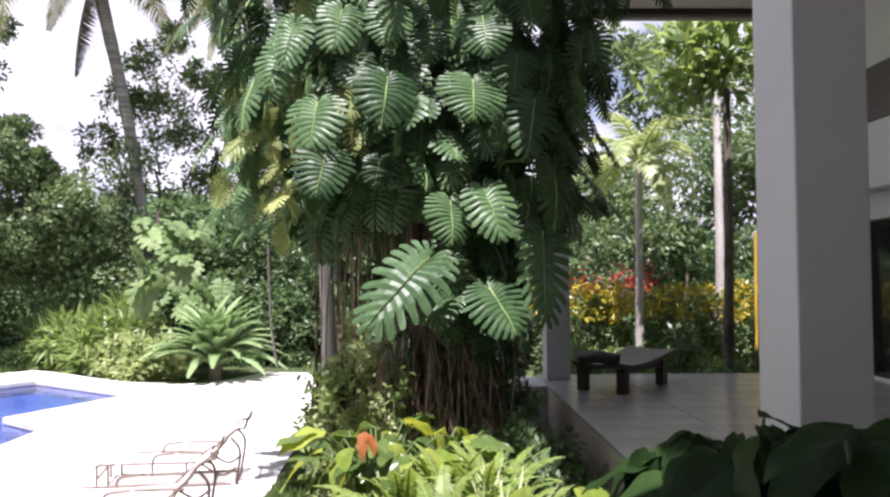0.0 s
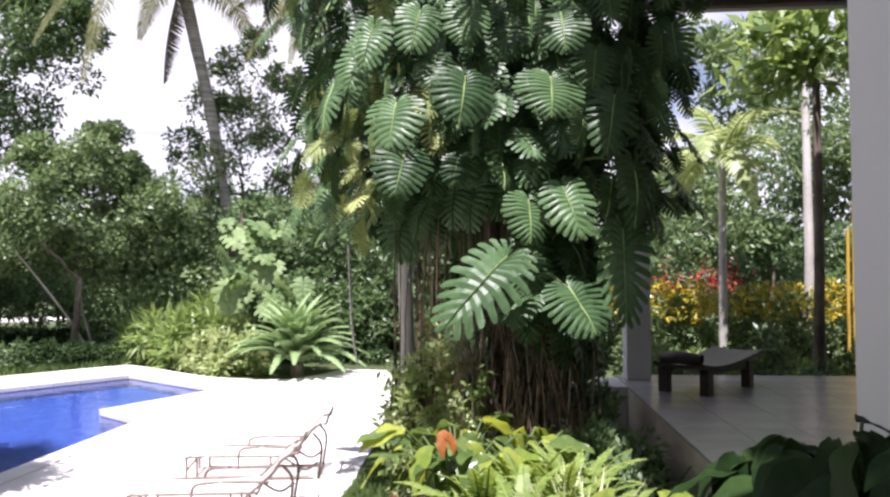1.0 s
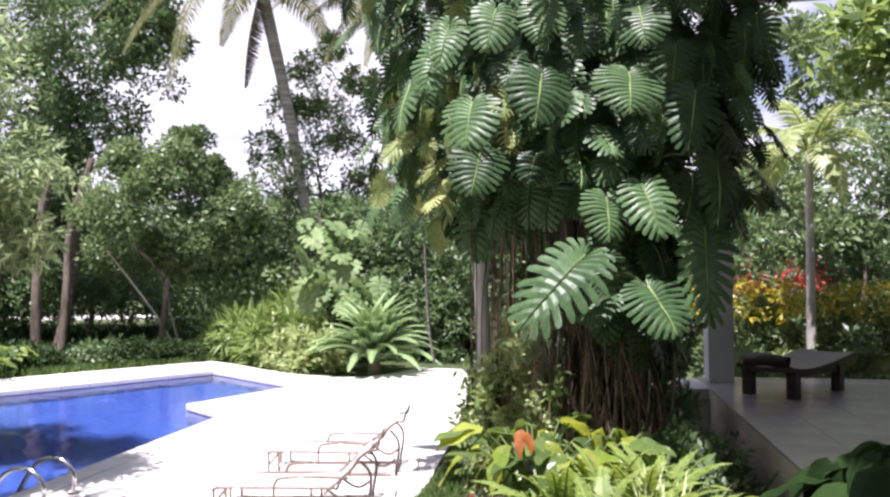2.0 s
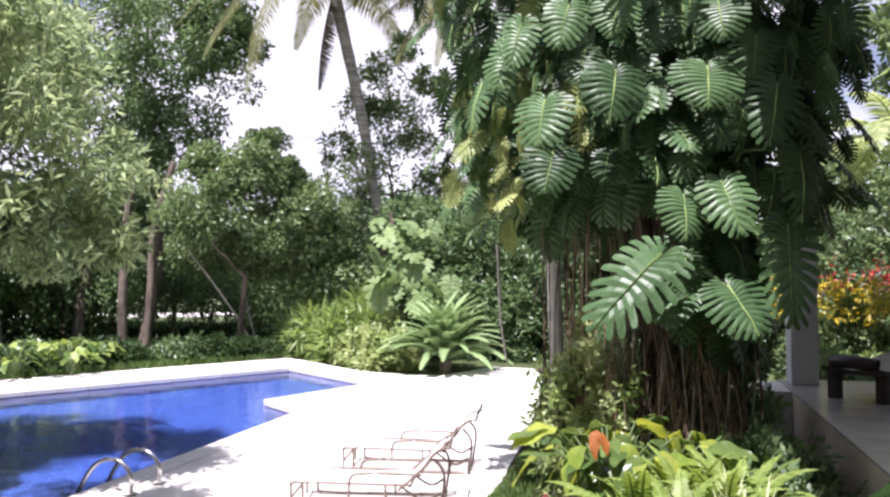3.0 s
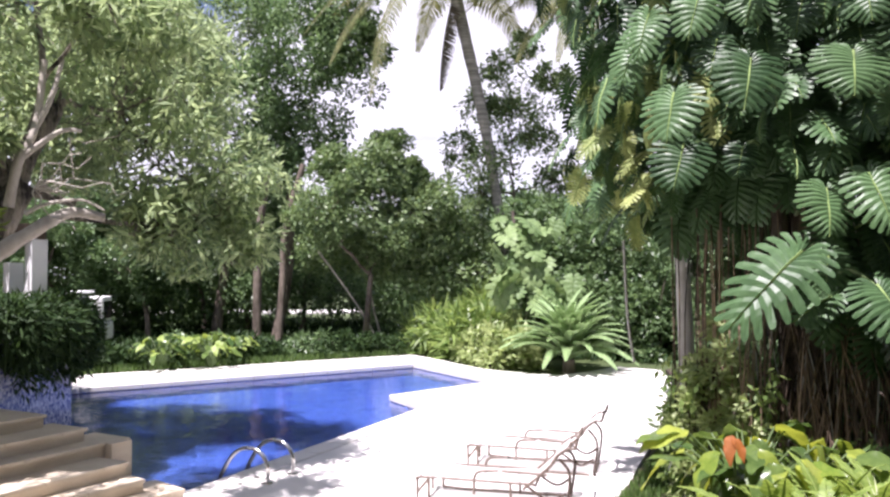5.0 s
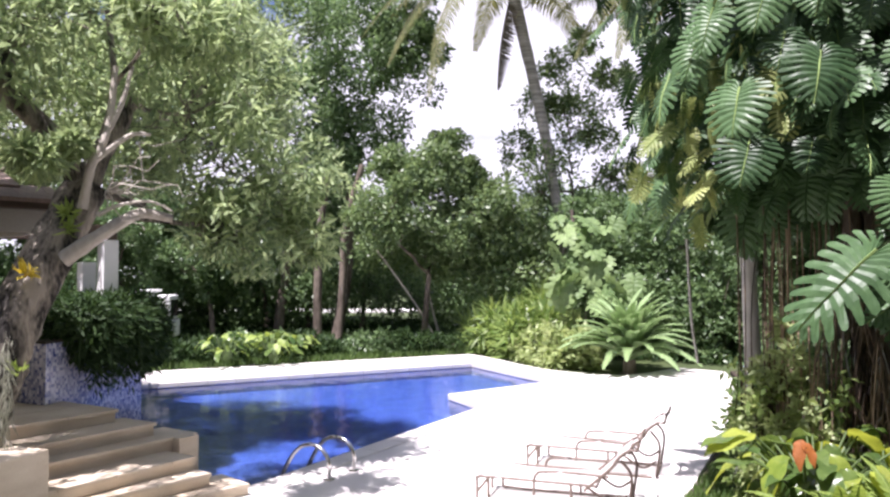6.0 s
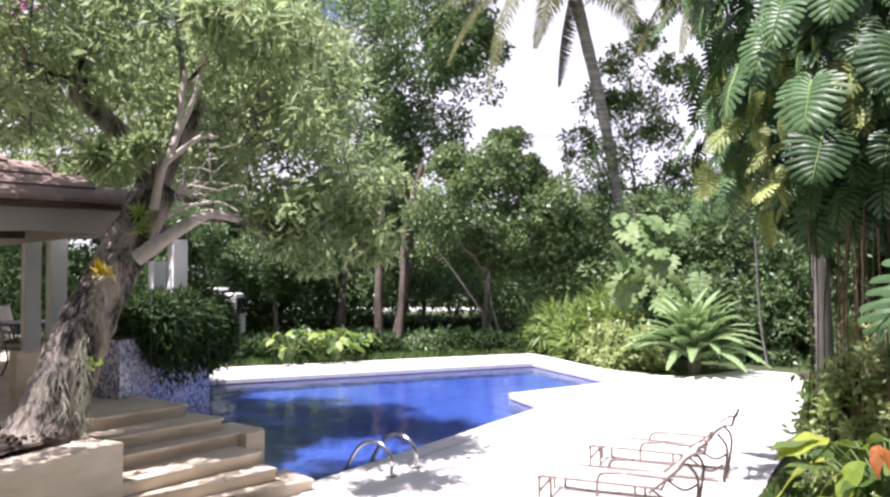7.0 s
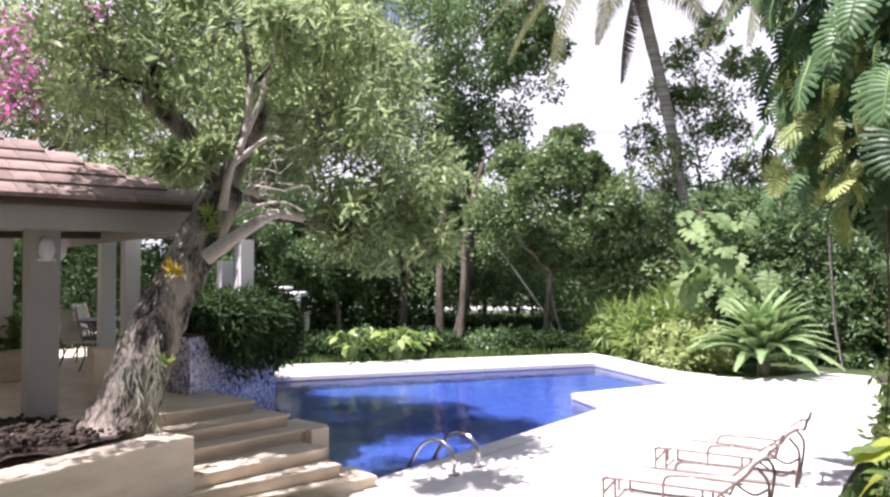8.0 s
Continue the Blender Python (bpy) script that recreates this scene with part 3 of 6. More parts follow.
c = bm.verts.new((EX + 0.10, EY + 0.10, z0)); top = bm.verts.new((EX + 0.10 - R, EY + 0.10 - R, z0 + R * SL))
a1 = bm.verts.new((EX + 0.10, -9.5, z0)); a2 = bm.verts.new((EX + 0.10 - R, -9.5, z0 + R * SL))
b1 = bm.verts.new((EX + 0.10 - 2 * R, EY + 0.10, z0)); b2 = bm.verts.new((EX + 0.10 - 2 * R, -9.5, z0))
bm.faces.new((a1, c, top, a2)); bm.faces.new((c, b1, top)); bm.faces.new((a2, top, b1, b2))
roof_face = part("roof", bm, SHINGLE, pav, "weathered clay shingle roof")
course = 0.44
for k in range(8):
    lo = k * course * 0.80
    y_end = EY + 0.10 - lo
    y, n = -5.2, 0
    rg = random.Random(k)
    while y < y_end - 0.05:
        w = min(rg.uniform(0.28, 0.42), y_end - y)
        tz = z0 + lo * SL
        part("shingle", boxed(-course * 1.12, 0.003, -0.016, 0.03, w - 0.003, 0.03), SHINGLE, roof_face,
             m=pose(EX + 0.12 - lo, y, tz + 0.03, 0, PITCH - 4, 0))
        y += w
        n += 1
for wx, wy, turn in ((-0.645, -2.035, 0), (-0.80, -1.905, 90)):      # domed wall lights on the column
    at = pose(wx, wy, 2.60, 0, 0, turn)
    bm = boxed(-0.01, -0.085, -0.125, 0.025, 0.085, -0.095, 0.006)
    bmesh.ops.create_uvsphere(bm, u_segments=18, v_segments=12, radius=1.0, matrix=Matrix.Diagonal((0.095, 0.080, 0.13, 1)))
    bmesh.ops.create_uvsphere(bm, u_segments=18, v_segments=8, radius=1.0, matrix=Matrix.Translation((0, 0, -0.03)) @ Matrix.Diagonal((0.101, 0.086, 0.022, 1)))
    part("wall_light", bm, PLASTER, pav, "domed pale grey wall light", m=at, smooth=True)


# ---- plants ----
def limb(p, q, r0, r1, rng, wob=0.06, steps=6, sides=7):
    """Crooked tapering limb from p to q."""
    p, q = Vector(p), Vector(q)
    n = (q - p).length
    pts = [p + (q - p) * (i / steps) + Vector(rng.standard_normal(3)) * wob * n * math.sin(math.pi * i / steps) for i in range(steps + 1)]
    return tube_arrays(pts, np.linspace(r0, r1, steps + 1), sides, 0.05, rng)


def tree(name, label, base, fork, blobs, material, bark, seed, trunk_r=0.16, leaf=(0.16, 0.07), per=90, clumps=22, clump_r=0.34,
         category="tree", group="", bare=0, hang=0.0, mid=None, mains=()):
    """Tree with a trunk to its fork, a limb into each crown lobe, twigs to the clumps, and a crown of single leaves."""
    rng = np.random.default_rng(seed)
    base, fork = Vector(base), Vector(fork)
    ob = thing(name, Matrix.Translation(base), label, category, group)
    o = np.array(base)
    if mid is None:
        mid = (base + fork) / 2 + Vector(rng.standard_normal(3)) * 0.05 * (fork - base).length
    pts = bend([base, (base + Vector(mid)) / 2, mid, fork], 8)
    r = np.linspace(trunk_r, trunk_r * 0.62, len(pts))
    r[:3] *= (1.45, 1.22, 1.08)
    v, q = tube_arrays(pts, r, 16, 0.09, rng)
    place("trunk", np_mesh("trunk", v - o, q, bark, True), ob)
    limbs, cen, rad = [], [], []
    nodes = [(fork, trunk_r * 0.60)]
    for line, lr in mains:
        pl = bend(line, 4)
        limbs.append(tube_arrays(pl, np.linspace(lr, lr * 0.55, len(pl)), 9, 0.08, rng))
        nodes += [(p, lr * 0.6) for p in pl[len(pl) // 2:]]
    for (bx, by, bz, br) in sorted(blobs, key=lambda b: (Vector(b[:3]) - fork).length):
        c = Vector((bx, by, bz))
        near, nr = min(nodes, key=lambda nd: (nd[0] - c).length + 0.25 * (nd[0] - fork).length)
        r0 = min(nr * 0.8, 0.018 + 0.02 * (c - near).length)
        limbs.append(limb(near, c, r0, r0 * 0.45, rng, 0.07))
        nodes += [(near.lerp(c, 0.55), r0 * 0.75), (c, r0 * 0.5)]
        for k in range(clumps):
            d = Vector(rng.standard_normal(3)).normalized()
            d.z *= 0.8
            p = c + d * br * (0.35 + 0.75 * rng.random() ** 0.6)
            cen.append(p)
            rad.append(br * clump_r * rng.uniform(0.65, 1.25))
            if k % 3 == 0:
                limbs.append(limb(c.lerp(near, 0.15 * rng.random()), p, min(0.03, r0 * 0.4), 0.006, rng, 0.1, 4, 5))
        for k in range(bare):
            d = Vector(rng.standard_normal(3)).normalized()
            limbs.append(limb(c, c + d * br * rng.uniform(0.7, 1.2), min(0.016, r0 * 0.4), 0.004, rng, 0.12, 5, 5))
    v, q = merged(limbs)
    place("branching", np_mesh("branching", v - o, q, bark, True), ob)
    v, q = cloud(rng, np.array(cen), np.array(rad), per, leaf[0], leaf[1], hang=hang)
    place("crown", np_mesh("crown", v - o, q, material), ob)
    return ob


def shrub(name, label, base, size, n, leaf, material, seed, category="shrub", group="", clumps=40, up=0.5, hang=0.0, out=0.8):
    """Low mass of leaves in clumps over short stems."""
    rng = np.random.default_rng(seed)
    base = Vector(base)
    ob = thing(name, Matrix.Translation(base), label, category, group)
    sx, sy, sz = size
    d = rng.standard_normal((clumps, 3))
    d /= np.linalg.norm(d, axis=1)[:, None]
    d[:, 2] = np.abs(d[:, 2])
    cen = d * np.array((sx, sy, sz)) * rng.uniform(0.35, 0.95, (clumps, 1)) + np.array((0, 0, sz * 0.06))
    rad = np.full(clumps, 0.30 * min(sx, sy, sz * 1.2)) * rng.uniform(0.6, 1.2, clumps)
    stems = [limb((c[0] * 0.15, c[1] * 0.15, -0.02), c, 0.018, 0.006, rng, 0.06, 4, 5) for c in cen[::2]]
    v, q = merged(stems)
    place("stem", np_mesh("stem", v, q, BARK, True), ob)
    v, q = cloud(rng, cen, rad, max(4, n // clumps), leaf[0], leaf[1], up=up, hang=hang, out=out)
    v[:, 2] = np.maximum(v[:, 2], 0.01)
    place("foliage", np_mesh("foliage", v, q, material), ob)
    return ob


def frond_arrays(rng, length, droop, pairs, leaflet, width, lift=0.5, vee=0.25, tip=0.35, hang=0.25):
    """Feather frond that leaves the origin along +x, rises and bends down; leaflets on both sides."""
    t = np.linspace(0, 1, 14)
    x = length * (t - 0.18 * droop * t ** 2)
    z = length * (lift * t - droop * t ** 2.1)
    spine = np.stack([x, 0 * x, z], 1)
    pieces = [tube_arrays(spine, np.linspace(0.022, 0.004, 14) * length ** 0.5, 5)]
    s = np.repeat(np.linspace(0.14, 1, pairs), 2)
    side = np.tile((1.0, -1.0), pairs)
    b = np.stack([np.interp(s, t, x), 0 * s, np.interp(s, t, z)], 1)
    T = np.stack([np.gradient(x), 0 * x, np.gradient(z)], 1)
    T /= np.linalg.norm(T, axis=1)[:, None]
    Ts = np.stack([np.interp(s, t, T[:, k]) for k in range(3)], 1)
    nor = np.stack([-Ts[:, 2], 0 * s, Ts[:, 0]], 1)
    L = leaflet * (np.sin(np.pi * np.clip(s * 0.86 + 0.12, 0, 1)) ** 0.6 * (1 - tip * s)) * rng.uniform(0.85, 1.12, len(s))
    along = Ts * 0.55 + np.stack([0 * s, side, 0 * s], 1) + nor * vee - np.array((0, 0, hang)) + rng.standard_normal((len(s), 3)) * 0.07
    along /= np.linalg.norm(along, axis=1)[:, None]
    sd = np.cross(along, nor)
    sd /= np.linalg.norm(sd, axis=1)[:, None]
    W = width * np.ones(len(s))
    mid = b + along * L[:, None] * 0.5
    end = b + along * L[:, None] * 0.98 - np.array((0, 0, 1.0)) * (hang * 0.45 * L)[:, None]
    v = np.stack([b - sd * W[:, None] * 0.3, b + sd * W[:, None] * 0.3, mid + sd * W[:, None] * 0.5, mid - sd * W[:, None] * 0.5, end], 1)
    k = np.arange(len(s))[:, None] * 5
    q = np.concatenate([k + np.array((0, 1, 2, 3)), k + np.array((3, 2, 4, 4))])
    return pieces[0], (v.reshape(-1, 3), q)


def tri_safe(v, q):
    """Four-cornered faces whose last two corners are one become a thin fourth edge."""
    v = v.copy()
    same = q[:, 2] == q[:, 3]
    extra = v[q[same, 3]] + np.array((0.0, 0.0, 0.0015))
    q = q.copy()
    q[same, 3] = len(v) + np.arange(same.sum())
    return np.concatenate([v, extra]), q


def palm(name, label, base, top, r0, r1, count, frond, material, bark, seed, category="palm", mid=None, tilt=(-0.5, 0.9), group="", spin=0.0, hung=(), dead=()):
    rng = np.random.default_rng(seed)
    base, top = Vector(base), Vector(top)
    ob = thing(name, Matrix.Translation(base), label, category, group)
    m = Vector(mid) if mid else (base + top) / 2
    pts = [p - base for p in bend([base, m, top], 12)]
    r = np.linspace(r0, r1, len(pts))
    r[0] *= 1.5
    r *= 1 + 0.03 * np.sin(np.arange(len(pts)) * 2.4)
    v, q = tube_arrays(pts, r, 10, 0.03, rng)
    place("trunk", np_mesh("trunk", v, q, bark, True), ob)
    kinds = []
    for k in range(4):
        a, b = frond_arrays(rng, **{**frond, "droop": frond["droop"] * rng.uniform(0.8, 1.3), "length": frond["length"] * rng.uniform(0.88, 1.1)})
        v, q = tri_safe(*merged([a, b]))
        kinds.append(np_mesh("frond", v, q, material))
    for k in range(count):
        a = spin + 360 * k * 0.382 + rng.uniform(-12, 12)
        e = tilt[0] + (tilt[1] - tilt[0]) * k / max(1, count - 1)
        place("frond", kinds[k % 4], ob, Matrix.Translation(top - base) @ pose(0, 0, 0, rng.uniform(-12, 12), -math.degrees(e) * 0.9, a))
    for bearing, length, lift, droop in hung:            # heavy old fronds that arch over and hang
        v, q = tri_safe(*merged(frond_arrays(rng, **{**frond, "length": length, "lift": lift, "droop": droop})))
        place("frond", np_mesh("frond", v, q, material), ob, Matrix.Translation(top - base) @ pose(0, 0, 0, rng.uniform(-8, 8), 0, bearing))
    for bearing, length, down in dead:
        v, q = tri_safe(*merged(frond_arrays(rng, **{**frond, "length": length, "lift": 0.0, "droop": 0.12, "leaflet": frond["leaflet"] * 0.6, "hang": 0.8})))
        place("dead_frond", np_mesh("dead_frond", v, q, L_DEADPALM), ob, Matrix.Translation(top - base) @ pose(0, 0, 0, 0, down, bearing), "grey-brown withered frond")
    return ob


# -- the vine-covered tree in the bed --
def monstera_blade(seed, fingers=12, cut=(0.30, 0.55), gap=(0.13, 0.22)):
    """Split leaf of unit length: stalk end at the origin, tip along +x; heart-shaped plate cut from its rim into blunt swept lobes, with a few holes of light between them."""
    rng = random.Random(seed)
    verts, faces = [], []

    def rim(u):
        """Half outline: from the lobe behind the stalk round to the tip."""
        a = math.pi * (1 - u) ** 0.92
        y = 0.50 * math.sin(a) ** 0.80 * (1.06 - 0.30 * (1 - math.cos(a - math.pi)) * 0.5)
        return 0.36 - 0.62 * math.cos(math.pi - a) - 0.02, y

    def surf(x, y, s):
        return (x, y * s, 0.10 * y - 0.42 * y * y - 0.20 * max(0.0, x) ** 2 + 0.012 * math.sin(9 * x + s + seed))

    for s in (1, -1):
        for i in range(fingers):
            depth = rng.uniform(*cut)
            g = rng.uniform(*gap)
            reach = rng.uniform(0.88, 1.06)
            curl = rng.uniform(-0.01, 0.07)
            rows = []
            for k, v in enumerate((0.0, 0.30, depth, depth + 0.10, 0.86, 1.0)):
                narrow = 0.0 if k < 3 else (g * 0.8 if k == 3 else (g + 0.02 if k == 4 else g + 0.12))
                row = []
                for c in (0.0, 0.5, 1.0):
                    cc = 0.5 + (c - 0.5) * (1 - 2 * narrow)
                    u = 0.03 + 0.97 * (i + cc) / fingers
                    bx, by = rim(u)
                    ax = -0.02 + 0.90 * max(0.0, (i + cc) / fingers) ** 1.7
                    r = v * reach * (1.0 if c == 0.5 or v < 1 else 0.975)
                    x = ax + (bx - ax) * r - 0.07 * math.sin(math.pi * r) * (1 - u)
                    y = max(0.006, by * r)
                    p = surf(x, y, s)
                    lift = 0.016 * math.sin(math.pi * min(1, v + 0.15)) if c == 0.5 else 0.0
                    row.append(len(verts))
                    verts.append((p[0], p[1], p[2] + lift - curl * v * v))
                rows.append(row)
            for r, t in zip(rows, rows[1:]):
                for j in (0, 1):
                    faces.append((r[j], r[j + 1], t[j + 1], t[j]) if s < 0 else (r[j], t[j], t[j + 1], r[j + 1]))
    k = len(verts)                       # midrib
    for i in range(9):
        x = -0.06 + 0.98 * i / 8
        z = surf(x, 0, 1)[2]
        h = 0.015 * (1 - 0.7 * i / 8)
        verts += [(x, -h, z + 0.012), (x, 0, z + 0.030), (x, h, z + 0.012)]
    for i in range(8):
        for j in (0, 1):
            faces.append((k + 3 * i + j, k + 3 * i + 3 + j, k + 3 * i + 4 + j, k + 3 * i + 1 + j))
    return verts, faces


def ribbed(me):
    """The last sixteen faces of a blade are its pale midrib."""
    me.materials.append(RIB)
    for p in list(me.polygons)[-16:]:
        p.material_index = 1
    return me


MON_CENTER = Vector((-0.30, 8.75, 0.0))
mon = thing("vine_covered_tree", Matrix.Translation(MON_CENTER), "old tree wrapped in a huge split-leaf vine with brown aerial roots", "tree")
mrng = np.random.default_rng(5)
blades, BLADE_DATA = [], []
for k in range(5):
    v, f = monstera_blade(k, 12 + k % 3)
    BLADE_DATA.append((v, f))
    blades.append((ribbed(mesh_of("vine_leaf", v, f, L_MONST)), ribbed(mesh_of("vine_leaf", v, f, L_MONST_OLD))))
for k in range(7):                       # trunks
    a, r = k * 0.9, 0.16 + 0.16 * (k % 2)
    p0 = Vector((0.30 + r * 0.9 * math.cos(a), 0.25 + r * math.sin(a), -0.02))
    p1 = Vector((0.15 + r * 0.8 * math.cos(a + 1), 0.25 + r * 0.8 * math.sin(a + 1), 3.0))
    p2 = Vector((-0.1 + 1.0 * math.cos(a + 1.6), 0.3 + 0.6 * math.sin(a + 1.6), 6.3))
    pts = bend([p0, (p0 + p1) / 2 + Vector((0.05 * math.sin(a), 0, 0)), p1, (p1 + p2) / 2, p2], 4)
    tube("trunk", pts, np.linspace(0.075, 0.055, len(pts)), BARK, mon, 9, rough=0.3, rng=mrng)


def vine_leaf(p, out, size, droop, roll, old, variant, holder=None):
    """Blade hanging at p: out is the bearing it faces, droop how far its tip hangs below level."""
    m = Matrix.Translation(p) @ Matrix.Rotation(out, 4, "Z") @ Matrix.Rotation(radians(droop), 4, "Y") @ Matrix.Rotation(radians(roll), 4, "X")
    place("vine_leaf", blades[variant % 5][1 if old else 0], holder or mon, m @ Matrix.Diagonal((size, size, size, 1)))




def show_leaf(base, tip, wide, k):
    """Leaf that stands out: stalk end, tip and width, its face turned to the open side and the sky."""
    base, tip = Vector(base), Vector(tip)
    run = tip - base
    ax = run.normalized()
    nor = Vector((base.x * 0.25 + mrng.uniform(-0.45, 0.45), -0.75, 0.55 + mrng.uniform(-0.35, 0.3)))
    nor = (nor - ax * nor.dot(ax)).normalized()
    m = Matrix((ax, nor.cross(ax), nor)).transposed().to_4x4()
    m.translation = base
    st = tube("stalk", bend([(base.x * 0.3, -0.2, base.z - 0.10), (base.x * 0.7, base.y * 0.6, base.z + 0.14), base], 4), [0.016] * 9, L_MID, mon, 5)
    n = run.length
    place("vine_leaf", blades[k % 5][0], st, m @ Matrix.Diagonal((n * 0.95, wide * 0.97, n * 0.9, 1)))


LOW_LEAVES = (((0.13, -1.70, 2.49), (-0.47, -2.04, 1.89), 0.80), ((0.70, -1.60, 2.24), (0.98, -1.79, 1.85), 0.80), ((0.35, -1.55, 3.02), (0.40, -1.69, 2.61), 0.60),
              ((0.66, -1.55, 3.12), (0.85, -1.73, 2.65), 0.57), ((0.36, -1.45, 2.16), (0.05, -1.59, 1.97), 0.40), ((0.36, -1.25, 2.48), (0.31, -1.42, 2.03), 0.43),
              ((1.24, -1.05, 2.74), (1.21, -1.41, 1.85), 0.60))
HIGH_LEAVES = (((0.55, -1.75, 4.06), (0.57, -1.87, 3.68), 0.76), ((-0.19, -1.80, 4.07), (-0.22, -1.96, 3.62), 0.66), ((-1.00, -1.80, 4.55), (-1.10, -1.95, 4.13), 0.45),
               ((-0.79, -1.85, 3.84), (-0.86, -2.01, 3.41), 0.67), ((-0.71, -1.90, 3.40), (-0.78, -2.04, 3.00), 0.60), ((0.64, -1.75, 4.62), (0.68, -1.88, 4.25), 0.60),
               ((1.12, -1.45, 3.94), (1.04, -1.67, 3.37), 0.56), ((0.85, -1.45, 3.76), (0.79, -1.55, 3.50), 0.34), ((-0.28, -1.55, 3.40), (-0.32, -1.65, 3.14), 0.34))
TOP_LEAVES = (((-0.46, -1.65, 4.31), (-0.51, -1.77, 3.98), 0.44), ((-0.16, -1.75, 4.70), (-0.22, -1.87, 4.34), 0.50), ((-1.44, -1.45, 4.12), (-1.58, -1.63, 3.65), 0.48),
              ((-1.14, -1.65, 4.39), (-1.26, -1.80, 3.98), 0.46), ((-0.59, -1.75, 4.68), (-0.67, -1.89, 4.28), 0.50), ((0.98, -1.25, 4.42), (0.94, -1.39, 4.02), 0.48),
              ((0.20, -1.35, 4.67), (0.12, -1.47, 4.30), 0.48), ((1.33, -1.15, 3.38), (1.37, -1.41, 2.74), 0.52))
for k, (b, t, w) in enumerate(LOW_LEAVES + HIGH_LEAVES + TOP_LEAVES):
    show_leaf(b, t, w, k)
for k in range(520):
    a = -math.pi / 2 + mrng.uniform(-2.5, 2.5)
    z = 2.85 + 4.2 * mrng.random() ** 0.9
    c = math.cos(a)
    left = c < 0
    if left:
        z = max(z, 2.75 - 0.35 * c * mrng.random())
    R = 1.05 + 0.95 * min(1, max(0, (z - 2.2) / 1.2)) + mrng.uniform(-0.55, 0.15)
    if not left and mrng.random() < 0.14:
        z = mrng.uniform(2.0, 3.0)
        R = 0.75 + 0.35 * mrng.random()
        if c < 0.55:
            continue
    if -2.25 < a < -0.95 and z < 3.4:
        continue
    if -2.3 < a < -0.85 and z < 5.0:
        R = min(R, 1.45)
    # cap above the view, spread wider to shade the recessed leaves below
    if z > 5.2:
        R += 0.25
    p = Vector((R * 1.04 * c, R * 0.85 * math.sin(a), z))
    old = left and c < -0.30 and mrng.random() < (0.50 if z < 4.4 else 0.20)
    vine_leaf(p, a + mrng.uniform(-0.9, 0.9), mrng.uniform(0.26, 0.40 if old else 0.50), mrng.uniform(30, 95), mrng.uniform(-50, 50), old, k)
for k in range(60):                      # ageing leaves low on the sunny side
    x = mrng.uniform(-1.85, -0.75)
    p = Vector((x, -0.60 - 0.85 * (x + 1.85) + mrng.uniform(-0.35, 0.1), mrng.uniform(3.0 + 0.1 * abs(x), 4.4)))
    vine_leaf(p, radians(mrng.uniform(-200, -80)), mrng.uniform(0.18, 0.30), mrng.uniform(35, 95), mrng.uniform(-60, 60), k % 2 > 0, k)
# leaves behind and within, too many to count
bulk_v, bulk_f, bk = [], [], 0
for k in range(760):
    a = mrng.uniform(0, 2 * math.pi)
    z = 2.95 + 4.3 * mrng.random()
    R = 0.35 + 1.25 * mrng.random() ** 0.7
    if math.sin(a) < -0.2:
        R = min(R, 1.05)
    if math.cos(a) > 0.3 and mrng.random() < 0.25:
        z = mrng.uniform(1.8, 2.9)
        R = 0.6 + 0.35 * mrng.random()
    elif z < 3.3 and math.sin(a) < 0.2 and math.cos(a) > -0.5:
        continue
    vv, ff = BLADE_DATA[k % 5]
    sz = mrng.uniform(0.40, 0.62)
    m = pose(R * 1.1 * math.cos(a), 0.2 + R * 0.85 * math.sin(a), z, 0, 0, math.degrees(a) + mrng.uniform(-40, 40)) @ pose(0, 0, 0, mrng.uniform(-28, 28), mrng.uniform(40, 84), 0)
    bulk_v += [tuple(m @ (Vector(q) * sz)) for q in vv]
    bulk_f += [tuple(i + bk for i in f) for f in ff]
    bk += len(vv)
tagged(place("inner_foliage", mesh_of("inner_foliage", bulk_v, bulk_f, L_MONST), mon), kind="stuff")
for k in range(230):                      # hanging roots
    a = mrng.uniform(0, 2 * math.pi)
    R = 0.06 + 0.56 * mrng.random() ** 0.7
    x, y = 0.34 + R * math.cos(a), 0.10 + R * 0.8 * math.sin(a)
    z1 = mrng.uniform(1.9, 3.5)
    sx = (x - 0.3) * 0.05
    pts = bend([(x - sx, y, z1), (x + mrng.uniform(-0.18, 0.18), y - 0.03, z1 * 0.62), (x + mrng.uniform(-0.24, 0.24), y - 0.06, z1 * 0.28), (x + sx * 0.3 + mrng.uniform(-0.1, 0.1), y - 0.05, -0.02)], 4)
    tube("aerial_root", pts, np.linspace(0.005, mrng.uniform(0.005, 0.015), len(pts)), PALEBARK if k % 14 == 0 else ROOT, mon, 5, rough=0.16, rng=mrng)
for k in range(34):
    x, z1 = mrng.uniform(-1.05, -0.1), mrng.uniform(2.6, 3.1)
    pts = bend([(x, -0.7 + 0.6 * mrng.random(), z1), (x + mrng.uniform(-0.04, 0.04), -0.5, 1.9), (x + mrng.uniform(-0.06, 0.06), -0.5, mrng.uniform(0.3, 1.3))], 4)
    tube("aerial_root", pts, [mrng.uniform(0.005, 0.009)] * len(pts), ROOT, mon, 5)
pts = [Vector(p) - MON_CENTER for p in bend([(-1.78, 8.13, 2.69), (-1.76, 8.13, 2.17), (-1.74, 8.14, 1.82), (-1.69, 8.15, 1.47)], 5)]
tube("aerial_root", pts, [0.014] * len(pts), PALEBARK, mon, 6, "pale bare hanging root")

